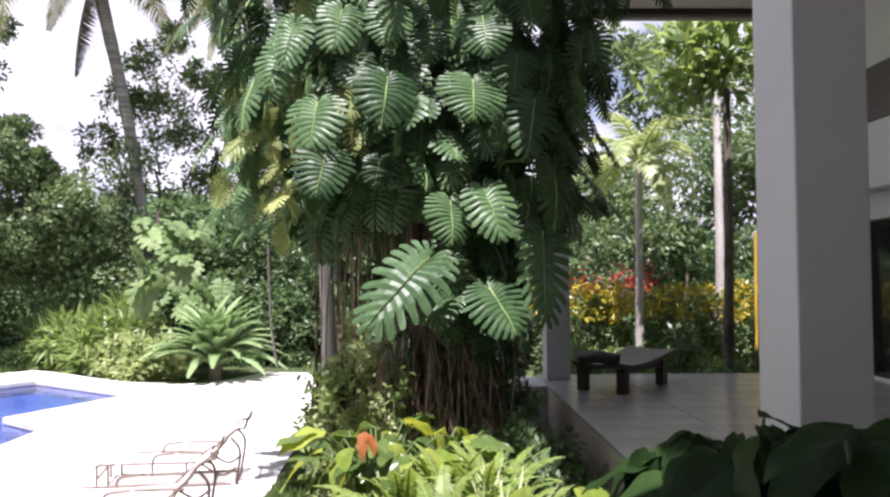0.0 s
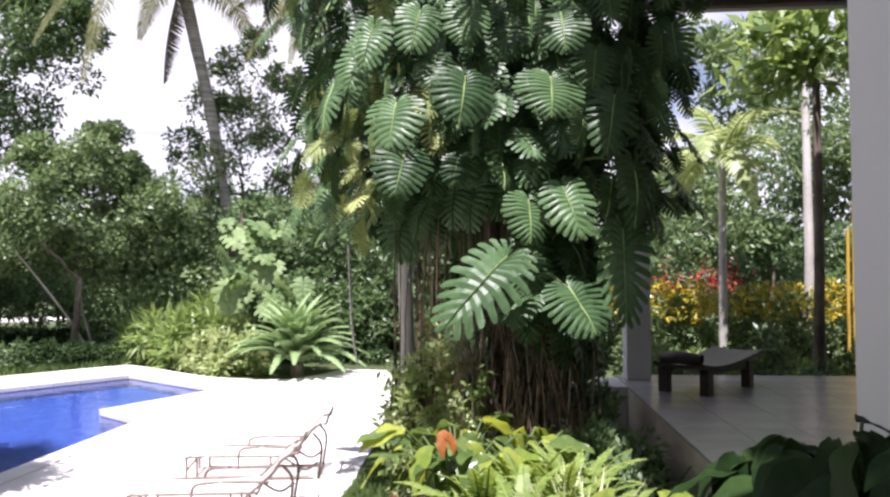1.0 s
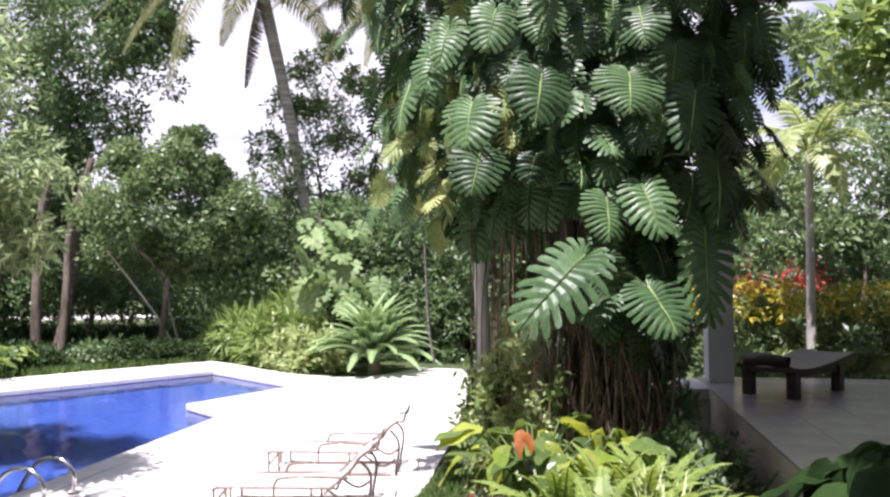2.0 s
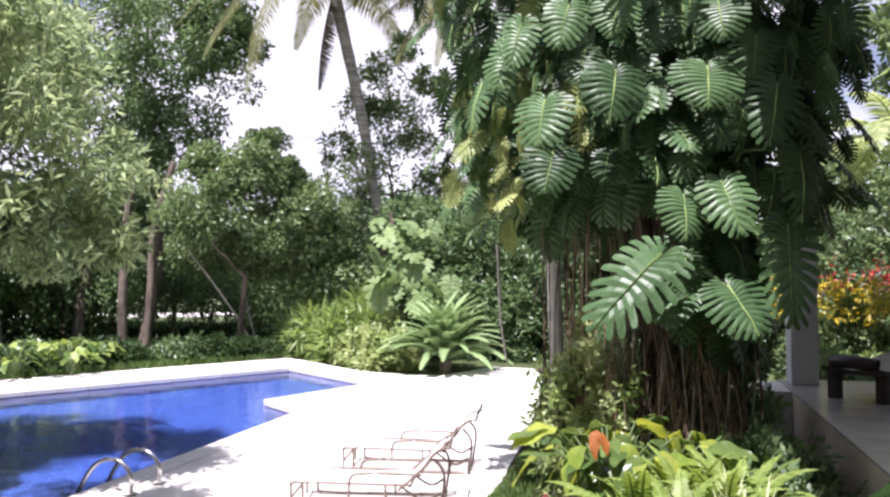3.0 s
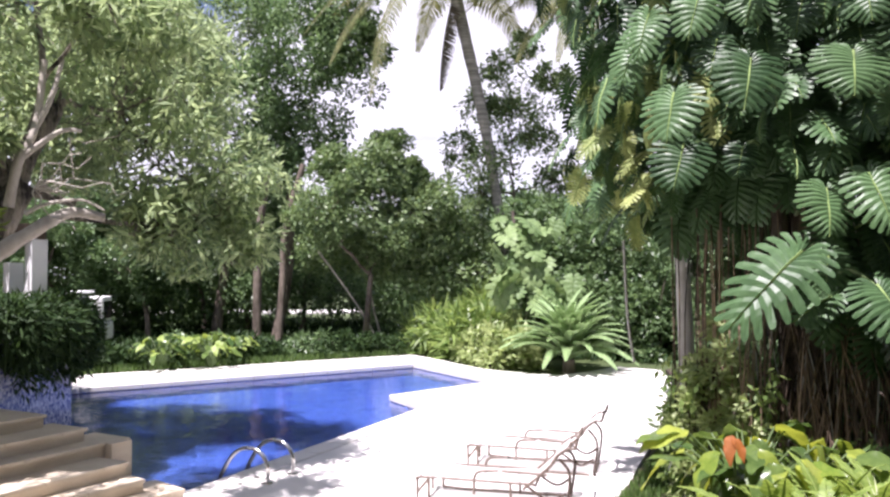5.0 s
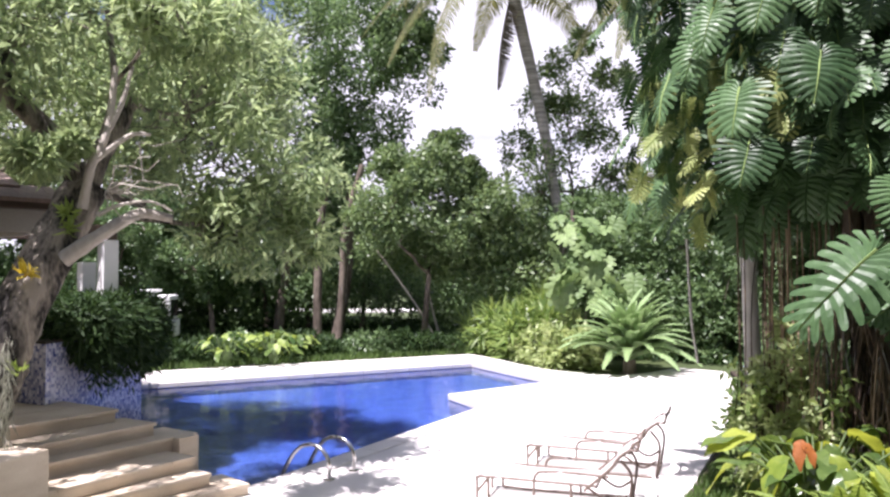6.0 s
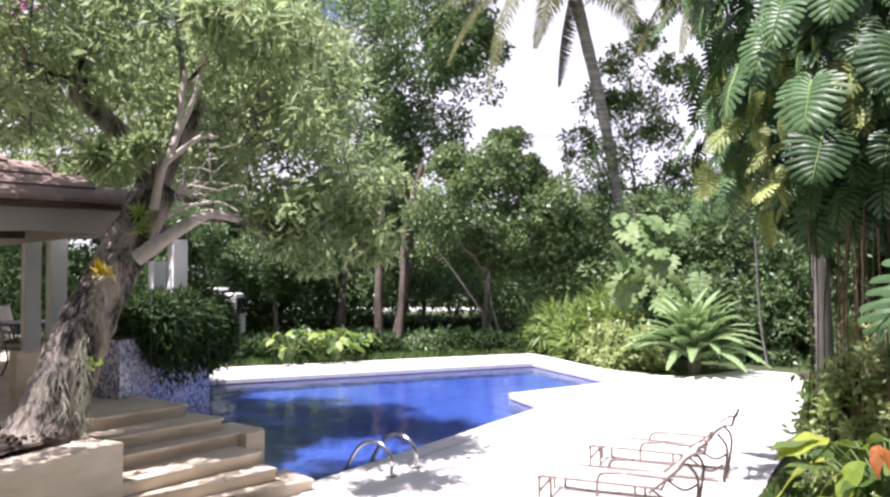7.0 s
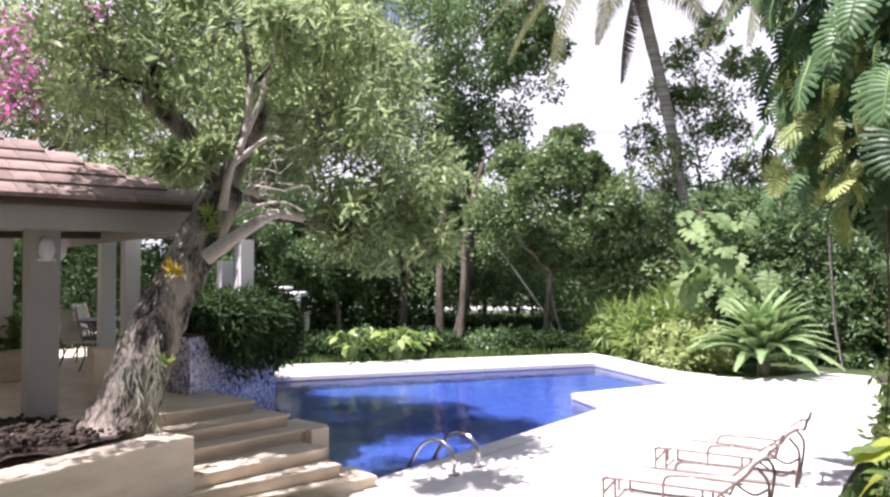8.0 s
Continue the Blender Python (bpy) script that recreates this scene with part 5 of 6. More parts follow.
for k in range(9):
    fern("root_fern", "small green fern at the foot of the roots", (0.15 + 0.11 * k + 0.1 * (k % 3), 7.55 - 0.12 * (k % 4), mound(0.15 + 0.11 * k + 0.1 * (k % 3), 7.5)), 9, 0.5, L_GRASS, 140 + k, group="root ferns", leaflet=0.09, lift=1.2, droop=0.5, pairs=14)
grng = np.random.default_rng(19)
n = 9000
blades_of("grass", "rough green grass along the deck edge", np.stack([grng.uniform(-1.88, -1.35, n), grng.uniform(4.5, 14.0, n), np.full(n, 0.035)], 1), 0.13, 0.012, L_GRASS, 20)

# ---- planting behind the pool ----
palm("cycad", "pale green sago cycad with arching stiff fronds", (-5.45, 18.95, -0.05), (-5.45, 18.95, 0.28), 0.17, 0.15, 80,
     dict(length=1.9, droop=0.55, pairs=96, leaflet=0.25, width=0.030, lift=0.55, vee=0.35, hang=0.08), L_CYCAD, BARK, 111, category="cycad", tilt=(0.0, 1.35))
for k, (x, y, h) in enumerate(((-7.30, 19.15, 0.95), (-7.95, 19.75, 1.15), (-6.75, 19.35, 0.9), (-7.2, 20.1, 1.35), (-8.5, 20.3, 1.0))):
    shrub("yellow_shrub", "pale yellow-green bushy shrub beside the cycad", (x, y, -0.05), (0.55, 0.5, h), 1500, (0.24, 0.085), L_PALE, 120 + k, clumps=44, group="yellow shrubs", out=1.2, up=0.8)
for k, (x, y, s) in enumerate(((-9.2, 20.8, 1.2), (-10.1, 21.5, 1.35), (-8.6, 21.4, 1.6), (-10.9, 22.3, 1.2), (-9.4, 22.2, 1.9))):
    shrub("strap_leaf_shrub", "bright green strap-leaved shrub behind the pool", (x, y, -0.05), (0.9, 0.8, s), 1500, (0.55, 0.075), L_BRIGHT, 130 + k, clumps=26, group="strap-leaved shrubs", out=1.4, up=0.8)
climb = thing("climbing_philodendron", Matrix.Translation((-9.3, 22.6, 0)), "climbing vine with large pale green lobed leaves", "vine")
crng = random.Random(6)
cl = [mesh_of("leaf", *monstera_blade(40 + k, 6, (0.55, 0.75)), L_CLIMB) for k in range(3)]
for px, py, pz in ((-7.13, 20.51, 3.51), (-7.53, 20.36, 3.30), (-6.67, 20.66, 3.21), (-7.23, 20.15, 2.92), (-6.78, 20.31, 2.77), (-7.63, 20.01, 2.63), (-7.07, 20.10, 2.41), (-7.43, 19.87, 2.12),
                   (-7.82, 20.36, 3.53), (-6.59, 20.16, 2.34), (-7.14, 19.86, 1.84), (-6.35, 20.02, 1.77), (-5.97, 20.14, 1.64), (-6.60, 19.94, 1.49), (-5.79, 20.19, 1.85), (-7.30, 19.70, 1.77), (-6.44, 20.83, 3.50),
                   (-6.97, 20.45, 3.14), (-7.33, 20.01, 2.48), (-6.05, 19.91, 1.43)):
    for j in range(2):
        s = crng.uniform(0.60, 0.86) * (1 - 0.25 * j)
        p = Vector((px + crng.uniform(-0.15, 0.15) + 9.3, py - 22.6 + 0.15 * j, pz + 0.3 + crng.uniform(-0.1, 0.1)))
        place("leaf", cl[j], climb, Matrix.Translation(p) @ pose(0, 0, 0, crng.uniform(-50, 50), crng.uniform(20, 78), -75 + crng.uniform(-75, 75)) @ Matrix.Diagonal((s, s * 1.2, s, 1)))
tube("stem", bend([(1.6, -0.6, -0.05), (1.3, -0.9, 1.5), (1.5, -0.9, 3.0), (1.4, -0.8, 4.2)], 4), [0.05] * 13, BARK, climb, 7)
lrng = random.Random(9)
for k in range(4):
    x, y, z = ((-14.87, 15.13, 0.14), (-15.12, 16.28, 0.12), (-13.99, 15.95, 0.21), (-14.17, 17.11, 0.14), (-15.90, 15.52, -0.02), (-15.56, 17.24, 0.18), (-16.22, 15.18, 0.02))[k]
    broad_plant("leafy_plant", "light green leafy plant behind the pool", (x, y, -0.05), 34, (0.20, 0.36), 0.85, [L_FERN, L_BROAD], 150 + k, 0.62, 0.30, group="leafy plants")
# most border shrubs take the deepest green in place of tree shade
for k in range(14):
    a = 0.06 + k / 14
    x, y = -10.8 - 6.4 * a, 21.6 - 9.2 * a
    shrub("border_shrub", "green low border shrub along the far deck, mostly darkened for tree shade", (x + lrng.uniform(-0.4, 0.1), y + lrng.uniform(0.2, 0.9), -0.05), (0.8, 0.7, lrng.uniform(0.5, 0.95)), 1400, (0.17, 0.06), L_DEEP if k % 4 else L_DARK, 170 + k, clumps=26, group="border shrubs")
for k in range(9):
    x, y = (-3.0 - 1.1 * k * 0.5, 22.2 + 0.35 * math.sin(k * 2.1))
    shrub("hedge_shrub", "dark green hedge shrub in deep shade", (x, y + 0.7, -0.05), (0.9, 0.9, 1.7 + 0.9 * (k % 3)), 3000, (0.16, 0.07), L_DARK, 190 + k, clumps=46, group="hedge shrubs")
n = 26000
ga = grng.uniform(0, 1, n)
gw = grng.uniform(0.05, 1.6, n)
blades_of("grass", "rough grass and groundcover behind the deck", np.stack([-10.6 - 6.6 * ga - 0.84 * gw + 0.1, 21.1 - 9.6 * ga + 0.54 * gw, np.full(n, -0.05)], 1), 0.24, 0.025, L_GRASS, 21)
# shrubs added to darken the view under the pavilion, shade put in leaf colour
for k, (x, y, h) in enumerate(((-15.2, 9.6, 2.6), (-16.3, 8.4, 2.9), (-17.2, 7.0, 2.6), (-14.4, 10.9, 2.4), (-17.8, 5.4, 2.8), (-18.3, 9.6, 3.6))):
    shrub("hedge_shrub", "tall shrub behind the pavilion, coloured dark for shade", (x, y, -0.05), (1.0, 1.0, h), 3200, (0.17, 0.07), L_DEEP, 480 + k, clumps=46, group="pavilion hedge")
# leaf litter carpet under the woods
n = 42000
lx, ly = grng.uniform(-32, 12, n), grng.uniform(19, 34, n)
keep = (ly > 21.5 + 0.0 * lx) | (lx < -14.5)
keep &= ~((lx > -4.8) & (ly < 21)) & ~((lx < -10) & (ly < 20.9 + (lx + 10.85) * 1.5))
pts = np.stack([lx, ly, np.full(n, -0.05)], 1)[keep]
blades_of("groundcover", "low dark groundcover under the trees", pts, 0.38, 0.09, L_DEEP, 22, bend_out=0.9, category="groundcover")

# ---- garden beyond the terrace ----
for k, x in enumerate(np.linspace(2.6, 8.6, 9)):
    y = 17.6 + 0.3 * math.sin(k * 2.7)
    hedge = shrub("croton_hedge", "yellow-leaved croton hedge in full sun", (float(x), y, -0.05), (0.62, 0.6, 2.05), 1500, (0.17, 0.06), L_MID, 210 + k, clumps=40, group="croton hedge", category="hedge")
    hr = np.random.default_rng(230 + k)
    cc = hr.uniform(-1, 1, (26, 3)) * np.array((0.62, 0.5, 0.32)) + np.array((0, -0.15, 1.88))
    v, q = cloud(hr, cc, np.full(26, 0.15), 13, 0.13, 0.05)
    tagged(place("leaf_top", np_mesh("leaf_top", v, q, L_YELLOW), hedge, None, "bright yellow young leaves"), kind="stuff")
for k, x in enumerate((2.7, 3.5, 4.4, 5.4, 6.3, 7.2)):
    shrub("front_shrub", "light green low plants before the hedge", (x, 15.3 + 0.5 * (k % 2), -0.05), (0.6, 0.55, 0.95 + 0.25 * (k % 3)), 1100, (0.20, 0.06), L_BRIGHT if k % 2 else L_MID, 250 + k, clumps=24, group="front shrubs")
for k, x in enumerate((3.0, 4.0, 5.0, 6.0)):
    shrub("edge_shrub", "dark low shrub at the terrace edge", (x, 13.7, 0.02), (0.6, 0.4, 0.85), 1200, (0.12, 0.05), L_DARK, 260 + k, clumps=24, group="edge shrubs")
for k, (x, y) in enumerate(((4.4, 20.2), (5.2, 20.6), (3.4, 20.4))):
    shrub("red_shrub", "shrub with red leaves behind the yellow hedge", (x, y, 1.9), (0.7, 0.5, 0.9), 60, (0.14, 0.06), L_RED, 270 + k, clumps=24, group="red shrubs")
for k, x in enumerate((1.2, 2.6, 4.0, 5.5, 7.0, 8.5, 10.0)):
    shrub("hedge_shrub", "tall dark green hedge shrub", (x, 20.8 + 0.4 * (k % 2), -0.05), (1.0, 0.9, 3.0 + 0.5 * (k % 3)), 3600, (0.16, 0.08), L_DARK, 280 + k, clumps=60, group="hedge shrubs")
palm("young_palm", "young palm with yellow-green fronds and ringed trunk", (4.12, 16.95, -0.05), (4.10, 16.72, 4.80), 0.10, 0.075, 14,
     dict(length=1.95, droop=0.75, pairs=34, leaflet=0.5, width=0.06, lift=0.75, vee=0.2, hang=0.35), L_PALE, PALEBARK, 301, tilt=(-0.75, 0.8))
tree("pale_trunk_tree", "tree with straight pale trunk and airy canopy", (6.25, 18.4, -0.05), (6.27, 18.16, 6.64), [(*(5.30, 18.47, 7.39), 0.9), (*(6.26, 18.16, 7.43), 1.0), (*(4.79, 19.64, 7.72), 0.8), (*(7.04, 17.87, 6.69), 1.0), (*(5.77, 18.32, 6.41), 0.8), (*(5.17, 19.54, 6.55), 0.7), (*(4.25, 19.76, 8.04), 0.6)],
     L_MID, PALEBARK, 302, 0.13, (0.20, 0.08), 26, 20)
tree("papaya_tree", "slim dark-trunked tree with bright green leaves on top", (5.05, 14.3, -0.05), (5.11, 14.32, 5.82), [(*(5.22, 14.28, 6.75), 0.7), (*(4.52, 14.52, 6.46), 0.6), (*(5.66, 14.11, 6.33), 0.6), (*(5.03, 14.35, 6.04), 0.4), (*(4.41, 15.08, 6.02), 0.5), (*(5.02, 14.88, 7.15), 0.6)],
     L_BRIGHT, BARK, 303, 0.10, (0.34, 0.12), 13, 12, 0.5, mid=(5.11, 14.32, 3.25))
for k, (x, y, h) in enumerate(((1.5, 24, 4.6), (4.5, 25, 5.8), (7.5, 25, 6.8), (10.5, 25, 7.6), (3.0, 28, 5.2), (8.5, 28, 8.0))):
    r = random.Random(320 + k)
    blobs = [(x + r.uniform(-1.5, 1.5), y + r.uniform(-1, 1), h * r.uniform(0.3, 1.0), r.uniform(0.9, 1.4)) for j in range(8)]
    tree("garden_tree", "airy light green garden tree behind the hedge", (x, y, -0.05), (x + 0.2, y, h * 0.5), blobs, L_MID if k % 2 else L_DARK, BARK, 330 + k, 0.10, (0.22, 0.10), 30, 20, bare=2, group="garden trees")
stakes = thing("bamboo_stakes", Matrix.Translation((6.75, 17.0, 0)), "yellow bamboo canes standing behind the hedge", "bamboo")
for dx, h in ((0.0, 3.9), (0.12, 3.7), (-0.12, 3.3)):
    tube("cane", [(dx, 0, -0.05), (dx, 0, h * 0.5), (dx + 0.02, 0, h)], [0.035] * 3, mat("yellow_bamboo", (0.55, 0.36, 0.05), 0.45), stakes, 7)

# ---- furniture ----
def rod(name, pts, r, material, parent, label="", smooth_steps=5, sides=8):
    line = bend(pts, smooth_steps) if len(pts) > 2 else [Vector(p) for p in pts]
    return tube(name, line, [r] * len(line), material, parent, sides, label)


def lounger(m):
    """Sling sun lounger: foot end at the origin, length along x, width along y."""
    ob = thing("sun_lounger", m, "brown metal sun lounger with white sling and raised back", "sun lounger", "sun loungers")
    W, Z, LEN = 0.62, 0.28, 1.22
    bx, bz = LEN + 0.36, Z + 0.36
    for y in (0.0, W):
        rod("side_rail", [(0.0, y, Z - 0.03), (0.05, y, Z), (0.5, y, Z), (LEN, y, Z - 0.01)], 0.014, RUST, ob)
        rod("back_rail", [(LEN - 0.12, y, Z - 0.06), (LEN + 0.14, y, Z + 0.17), (bx - 0.14, y, bz - 0.08), (bx - 0.03, y, bz), (bx + 0.03, y, bz), (bx + 0.06, y, bz + 0.09)], 0.015, RUST, ob)
        rod("leg", [(0.01, y, Z - 0.02), (0.01, y, 0.0)], 0.014, RUST, ob)
        rod("leg", [(0.13, y, Z), (0.13, y, 0.03), ], 0.015, RUST, ob)
        rod("brace", [(0.01, y, Z * 0.45), (0.13, y, Z - 0.01)], 0.014, RUST, ob)
        rod("leg", [(LEN - 0.25, y, Z), (LEN - 0.24, y, 0.0)], 0.014, RUST, ob)
        rod("skid", [(0.13, y, 0.03), (0.5, y, 0.018), (LEN + 0.25, y, 0.018)], 0.014, RUST, ob)
        rod("armrest", [(LEN - 0.62, y, 0.14), (LEN - 0.60, y, Z + 0.06), (LEN - 0.45, y, Z + 0.10), (LEN - 0.1, y, Z + 0.10), (LEN + 0.12, y, Z + 0.09)], 0.014, RUST, ob)
        rod("prop", [(LEN + 0.24, y, Z + 0.26), (LEN + 0.34, y, Z + 0.10), (LEN + 0.30, y, 0.02)], 0.015, DARKWOOD, ob)
        rod("prop", [(LEN - 0.08, y, Z - 0.03), (LEN + 0.14, y, 0.12), (LEN + 0.30, y, 0.20)], 0.014, DARKWOOD, ob)
    for x, z in ((0.02, Z - 0.01), (LEN, Z - 0.02), (bx + 0.06, bz + 0.09), (LEN + 0.30, 0.02)):
        rod("crossbar", [(x, 0.0, z), (x, W, z)], 0.014, RUST, ob)
    v, f = [], []
    prof = [(0.03, Z + 0.012), (0.4, Z - 0.012), (0.8, Z - 0.015), (LEN - 0.03, Z + 0.0), (LEN + 0.14, Z + 0.165), (bx - 0.2, bz - 0.135), (bx - 0.05, bz - 0.01)]
    for th in (0.0, 0.006):
        for x, z in prof:
            v += [(x, 0.02, z + th), (x, W / 2, z + th - 0.012), (x, W - 0.02, z + th)]
    n = len(prof)
    for i in range(n - 1):
        for j in (0, 1):
            a = i * 3 + j
            f.append((a, a + 1, a + 4, a + 3))
            f.append((a + 3 * n, a + 3 * n + 3, a + 3 * n + 4, a + 3 * n + 1))
    place("sling", mesh_of("sling", v, f, SLING, True), ob, None, "white woven sling")
    return ob


first = lounger(pose(-3.90, 9.05, 0.0, 0, 0, 9))
copy_thing(first, pose(-3.78, 7.45, 0.0, 0, 0, 11))

ladder = thing("pool_ladder", Matrix.Translation((-5.67, 7.70, 0)), "polished steel grab rails at the pool edge", "pool ladder")
for dy in (-0.24, 0.24):
    rod("grab_rail", [(0, dy, 0.0), (0, dy, 0.20), (-0.09, dy, 0.33), (-0.25, dy, 0.38), (-0.44, dy, 0.32), (-0.62, dy, 0.10), (-0.78, dy, -0.25), (-0.84, dy, -0.7)], 0.024, STEEL, ladder, "", 6, 12)
    part("flange", boxed(-0.05, dy - 0.05, 0.0, 0.05, dy + 0.05, 0.014, 0.006), STEEL, ladder)
for z in (-0.35, -0.62):
    part("rung", boxed(-0.92, -0.23, z, -0.84, 0.23, z + 0.025, 0.008), STEEL, ladder)


def daybed():
    ob = thing("daybed", pose(2.02, 10.8, FLOOR, 0, 0, 50), "low dark carved wooden daybed with raised ends", "daybed")
    W, L = 0.75, 1.75
    v, f = [], []
    n = 12
    for th in (0, 1):
        for i in range(n + 1):
            t = i / n
            z = 0.37 + 0.13 * max(0, (t - 0.35) / 0.65) ** 1.4 + 0.05 * max(0, (0.25 - t) / 0.25) ** 2 - 0.055 * (1 - th)
            for w in (0, 0.25, 0.5, 0.75, 1.0):
                v.append((t * L, (w - 0.5) * W, z - 0.03 * (1 - (2 * w - 1) ** 2)))
    m = (n + 1) * 5
    for i in range(n):
        for j in range(4):
            a = i * 5 + j
            f.append((a, a + 1, a + 6, a + 5))
            f.append((m + a, m + a + 5, m + a + 6, m + a + 1))
    for i in range(n):
        for j in (0, 4):
            a = i * 5 + j
            f.append((a, a + 5, m + a + 5, m + a) if j == 0 else (a, m + a, m + a + 5, a + 5))
    for j in range(4):
        f.append((j, m + j, m + j + 1, j + 1))
        a = n * 5 + j
        f.append((a, a + 1, m + a + 1, m + a))
    place("seat", mesh_of("seat", v, f, DARKWOOD, False), ob)
    for x in (0.18, L - 0.38):
        for y in (-0.30, 0.30):
            part("leg", prism([(x - 0.07, y - 0.06), (x + 0.07, y - 0.06), (x + 0.07, y + 0.06), (x - 0.07, y + 0.06)], 0.0, 0.36, 0.012), DARKWOOD, ob)
    part("rail", boxed(0.1, -0.33, 0.26, L - 0.3, -0.27, 0.34, 0.01), DARKWOOD, ob)
    part("rail", boxed(0.1, 0.27, 0.26, L - 0.3, 0.33, 0.34, 0.01), DARKWOOD, ob)
    rod("headrest", [(0.10, -0.28, 0.45), (0.06, 0.0, 0.48), (0.10, 0.28, 0.45)], 0.085, DARKWOOD, ob, "dark round headrest", 5, 10)
    return ob


daybed()

# ---- pavilion details ----
post_h = 2.86
for k, (x, y) in enumerate(((-11.69, 6.55), (-10.66, 6.34), (-9.92, 7.78), (-11.38, 8.51), (-12.12, 5.22))):
    ob = part("post", boxed(-0.11, -0.11, 0.0, 0.11, 0.11, post_h - (0.0 if k != 3 else 0.3), 0.01), WHITE, None, m=pose(x, y, 0.0, 0, 0, -14))
    tagged(ob, "square white painted post of the pavilion", "post", "pavilion posts", "structure")
A, B = Vector((-12.12, 5.22, 1.39)).to_2d(), Vector((-9.92, 7.78, 1.32)).to_2d()
d = B - A
ang = math.degrees(math.atan2(d.y, d.x))
tagged(part("beam", boxed(-0.8, -0.10, post_h, d.length + 0.12, 0.10, post_h + 0.22, 0.01), DARKWOOD, None, m=pose(A.x, A.y, 0, 0, 0, ang)), "dark timber beam over the white posts", "beam", kind="structure")

# mosaic planter at the pool with trailing greenery
MP = [(-8.62, 5.95), (-8.95, 6.75), (-9.75, 8.25), (-11.8, 9.6), (-12.2, 8.9), (-10.5, 7.7), (-9.6, 5.9)]
mp = thing("mosaic_planter", pose(0, 0, 0), "blue and white mosaic planter rising from the pool", "planter", kind="structure")
part("wall", prism(MP, -1.3, 1.55, 0.015), MOSAIC_WALL, mp)
part("soil", prism([(x * 0.985 - 0.15, y * 0.985 + 0.1) for x, y in MP], 1.50, 1.575), SOIL, mp)
hrng = np.random.default_rng(44)
for k, (x, y) in enumerate(((-9.0, 6.7), (-9.3, 7.4), (-9.7, 8.0), (-10.2, 8.5), (-9.6, 7.2), (-10.6, 8.6))):
    ob = thing("trailing_fern", Matrix.Translation((x, y, 1.5)), "dark green trailing foliage hanging over the mosaic planter", "plant", "trailing ferns")
    n = 4200
    d3 = hrng.standard_normal((n, 3))
    d3 /= np.linalg.norm(d3, axis=1)[:, None]
    base = d3 * np.array((0.52, 0.52, 0.46)) * hrng.uniform(0.3, 1, (n, 1)) ** 0.5 + np.array((0, 0, 0.15))
    base[:, 2] -= np.where(hrng.random(n) < 0.5, hrng.uniform(0, 0.42, n), 0) * (np.abs(base[:, 0] + base[:, 1]) > 0.15)
    al = d3 * 0.9 + np.array((0, 0, -0.6)) + hrng.standard_normal((n, 3)) * 0.5
    v, q = leaves(hrng, base, al, d3 + 0.01, np.full(n, 0.12) * hrng.uniform(0.6, 1.5, n), np.full(n, 0.035))
    place("foliage", np_mesh("foliage", v, q, L_DEEP), ob)
    for j in range(9):
        a = j * 0.7
        rod_pts = bend([(0, 0, 0.05), (0.3 * math.cos(a), 0.3 * math.sin(a), 0.42), (0.5 * math.cos(a), 0.5 * math.sin(a), 0.1), (0.55 * math.cos(a), 0.55 * math.sin(a), -0.3)], 4)
        tube("stem", rod_pts, [0.012] * len(rod_pts), L_DEEP, ob, 5)


def patio_chair(m):
    ob = thing("patio_chair", m, "brown metal patio chair with pale sling seat", "chair", "patio chairs")
    for y in (-0.25, 0.25):
        rod("leg", [(0.25, y, 0.0), (0.27, y, 0.22), (0.22, y, 0.42)], 0.015, RUST, ob)
        rod("leg", [(-0.28, y, 0.0), (-0.18, y, 0.22), (-0.2, y, 0.42)], 0.015, RUST, ob)
        rod("back_post", [(-0.20, y, 0.40), (-0.27, y, 0.65), (-0.36, y, 0.98)], 0.011, RUST, ob)
        rod("armrest", [(-0.26, y, 0.64), (0.0, y, 0.65), (0.22, y, 0.60), (0.25, y, 0.42)], 0.011, RUST, ob)
    part("seat", boxed(-0.22, -0.24, 0.405, 0.25, 0.24, 0.425, 0.008), SLING, ob)
    part("backrest", boxed(-0.01, -0.24, 0.0, 0.01, 0.24, 0.54, 0.006), SLING, ob, m=pose(-0.22, 0, 0.43, 0, -15, 0))
    return ob


cx, cy = -13.70, 7.00
c0 = patio_chair(pose(cx, cy, PZ, 0, 0, 35))
for x, y, a in ((-13.95, 7.60, 30), (-12.35, 6.55, 100), (-12.75, 7.95, -80)):
    copy_thing(c0, pose(x, y, PZ, 0, 0, a))
tx, ty = -12.85, 7.25
table = thing("patio_table", pose(tx, ty, PZ), "round dark patio table on the pavilion floor", "table")
bm = bmesh.new()
bmesh.ops.create_cone(bm, cap_ends=True, segments=32, radius1=0.6, radius2=0.6, depth=0.035, matrix=Matrix.Translation((0, 0, 0.72)))
part("tabletop", bm, DARKWOOD, table)
for k in range(4):
    a = k * math.pi / 2 + 0.4
    rod("leg", [(0.42 * math.cos(a), 0.42 * math.sin(a), 0.0), (0.36 * math.cos(a), 0.36 * math.sin(a), 0.4), (0.45 * math.cos(a), 0.45 * math.sin(a), 0.71)], 0.018, RUST, table)
px_, py_ = -12.09, 5.27
pot = thing("terracotta_trough", pose(px_, py_, PZ, 0, 0, -14), "tan stone trough with green plants in the pavilion", "planter")
part("body", boxed(-0.5, -0.25, 0, 0.5, 0.25, 0.42, 0.02), TRAVERTINE, pot)
shrub("trough_plant", "small green plant in the tan trough", (px_, py_, PZ + 0.42), (0.4, 0.22, 0.4), 500, (0.14, 0.06), L_MID, 401, clumps=14)
stand_ = thing("stone_pedestal", pose(-9.16, 5.13, PZ, 0, 0, -14), "short tan stone block on the pavilion floor", "block")
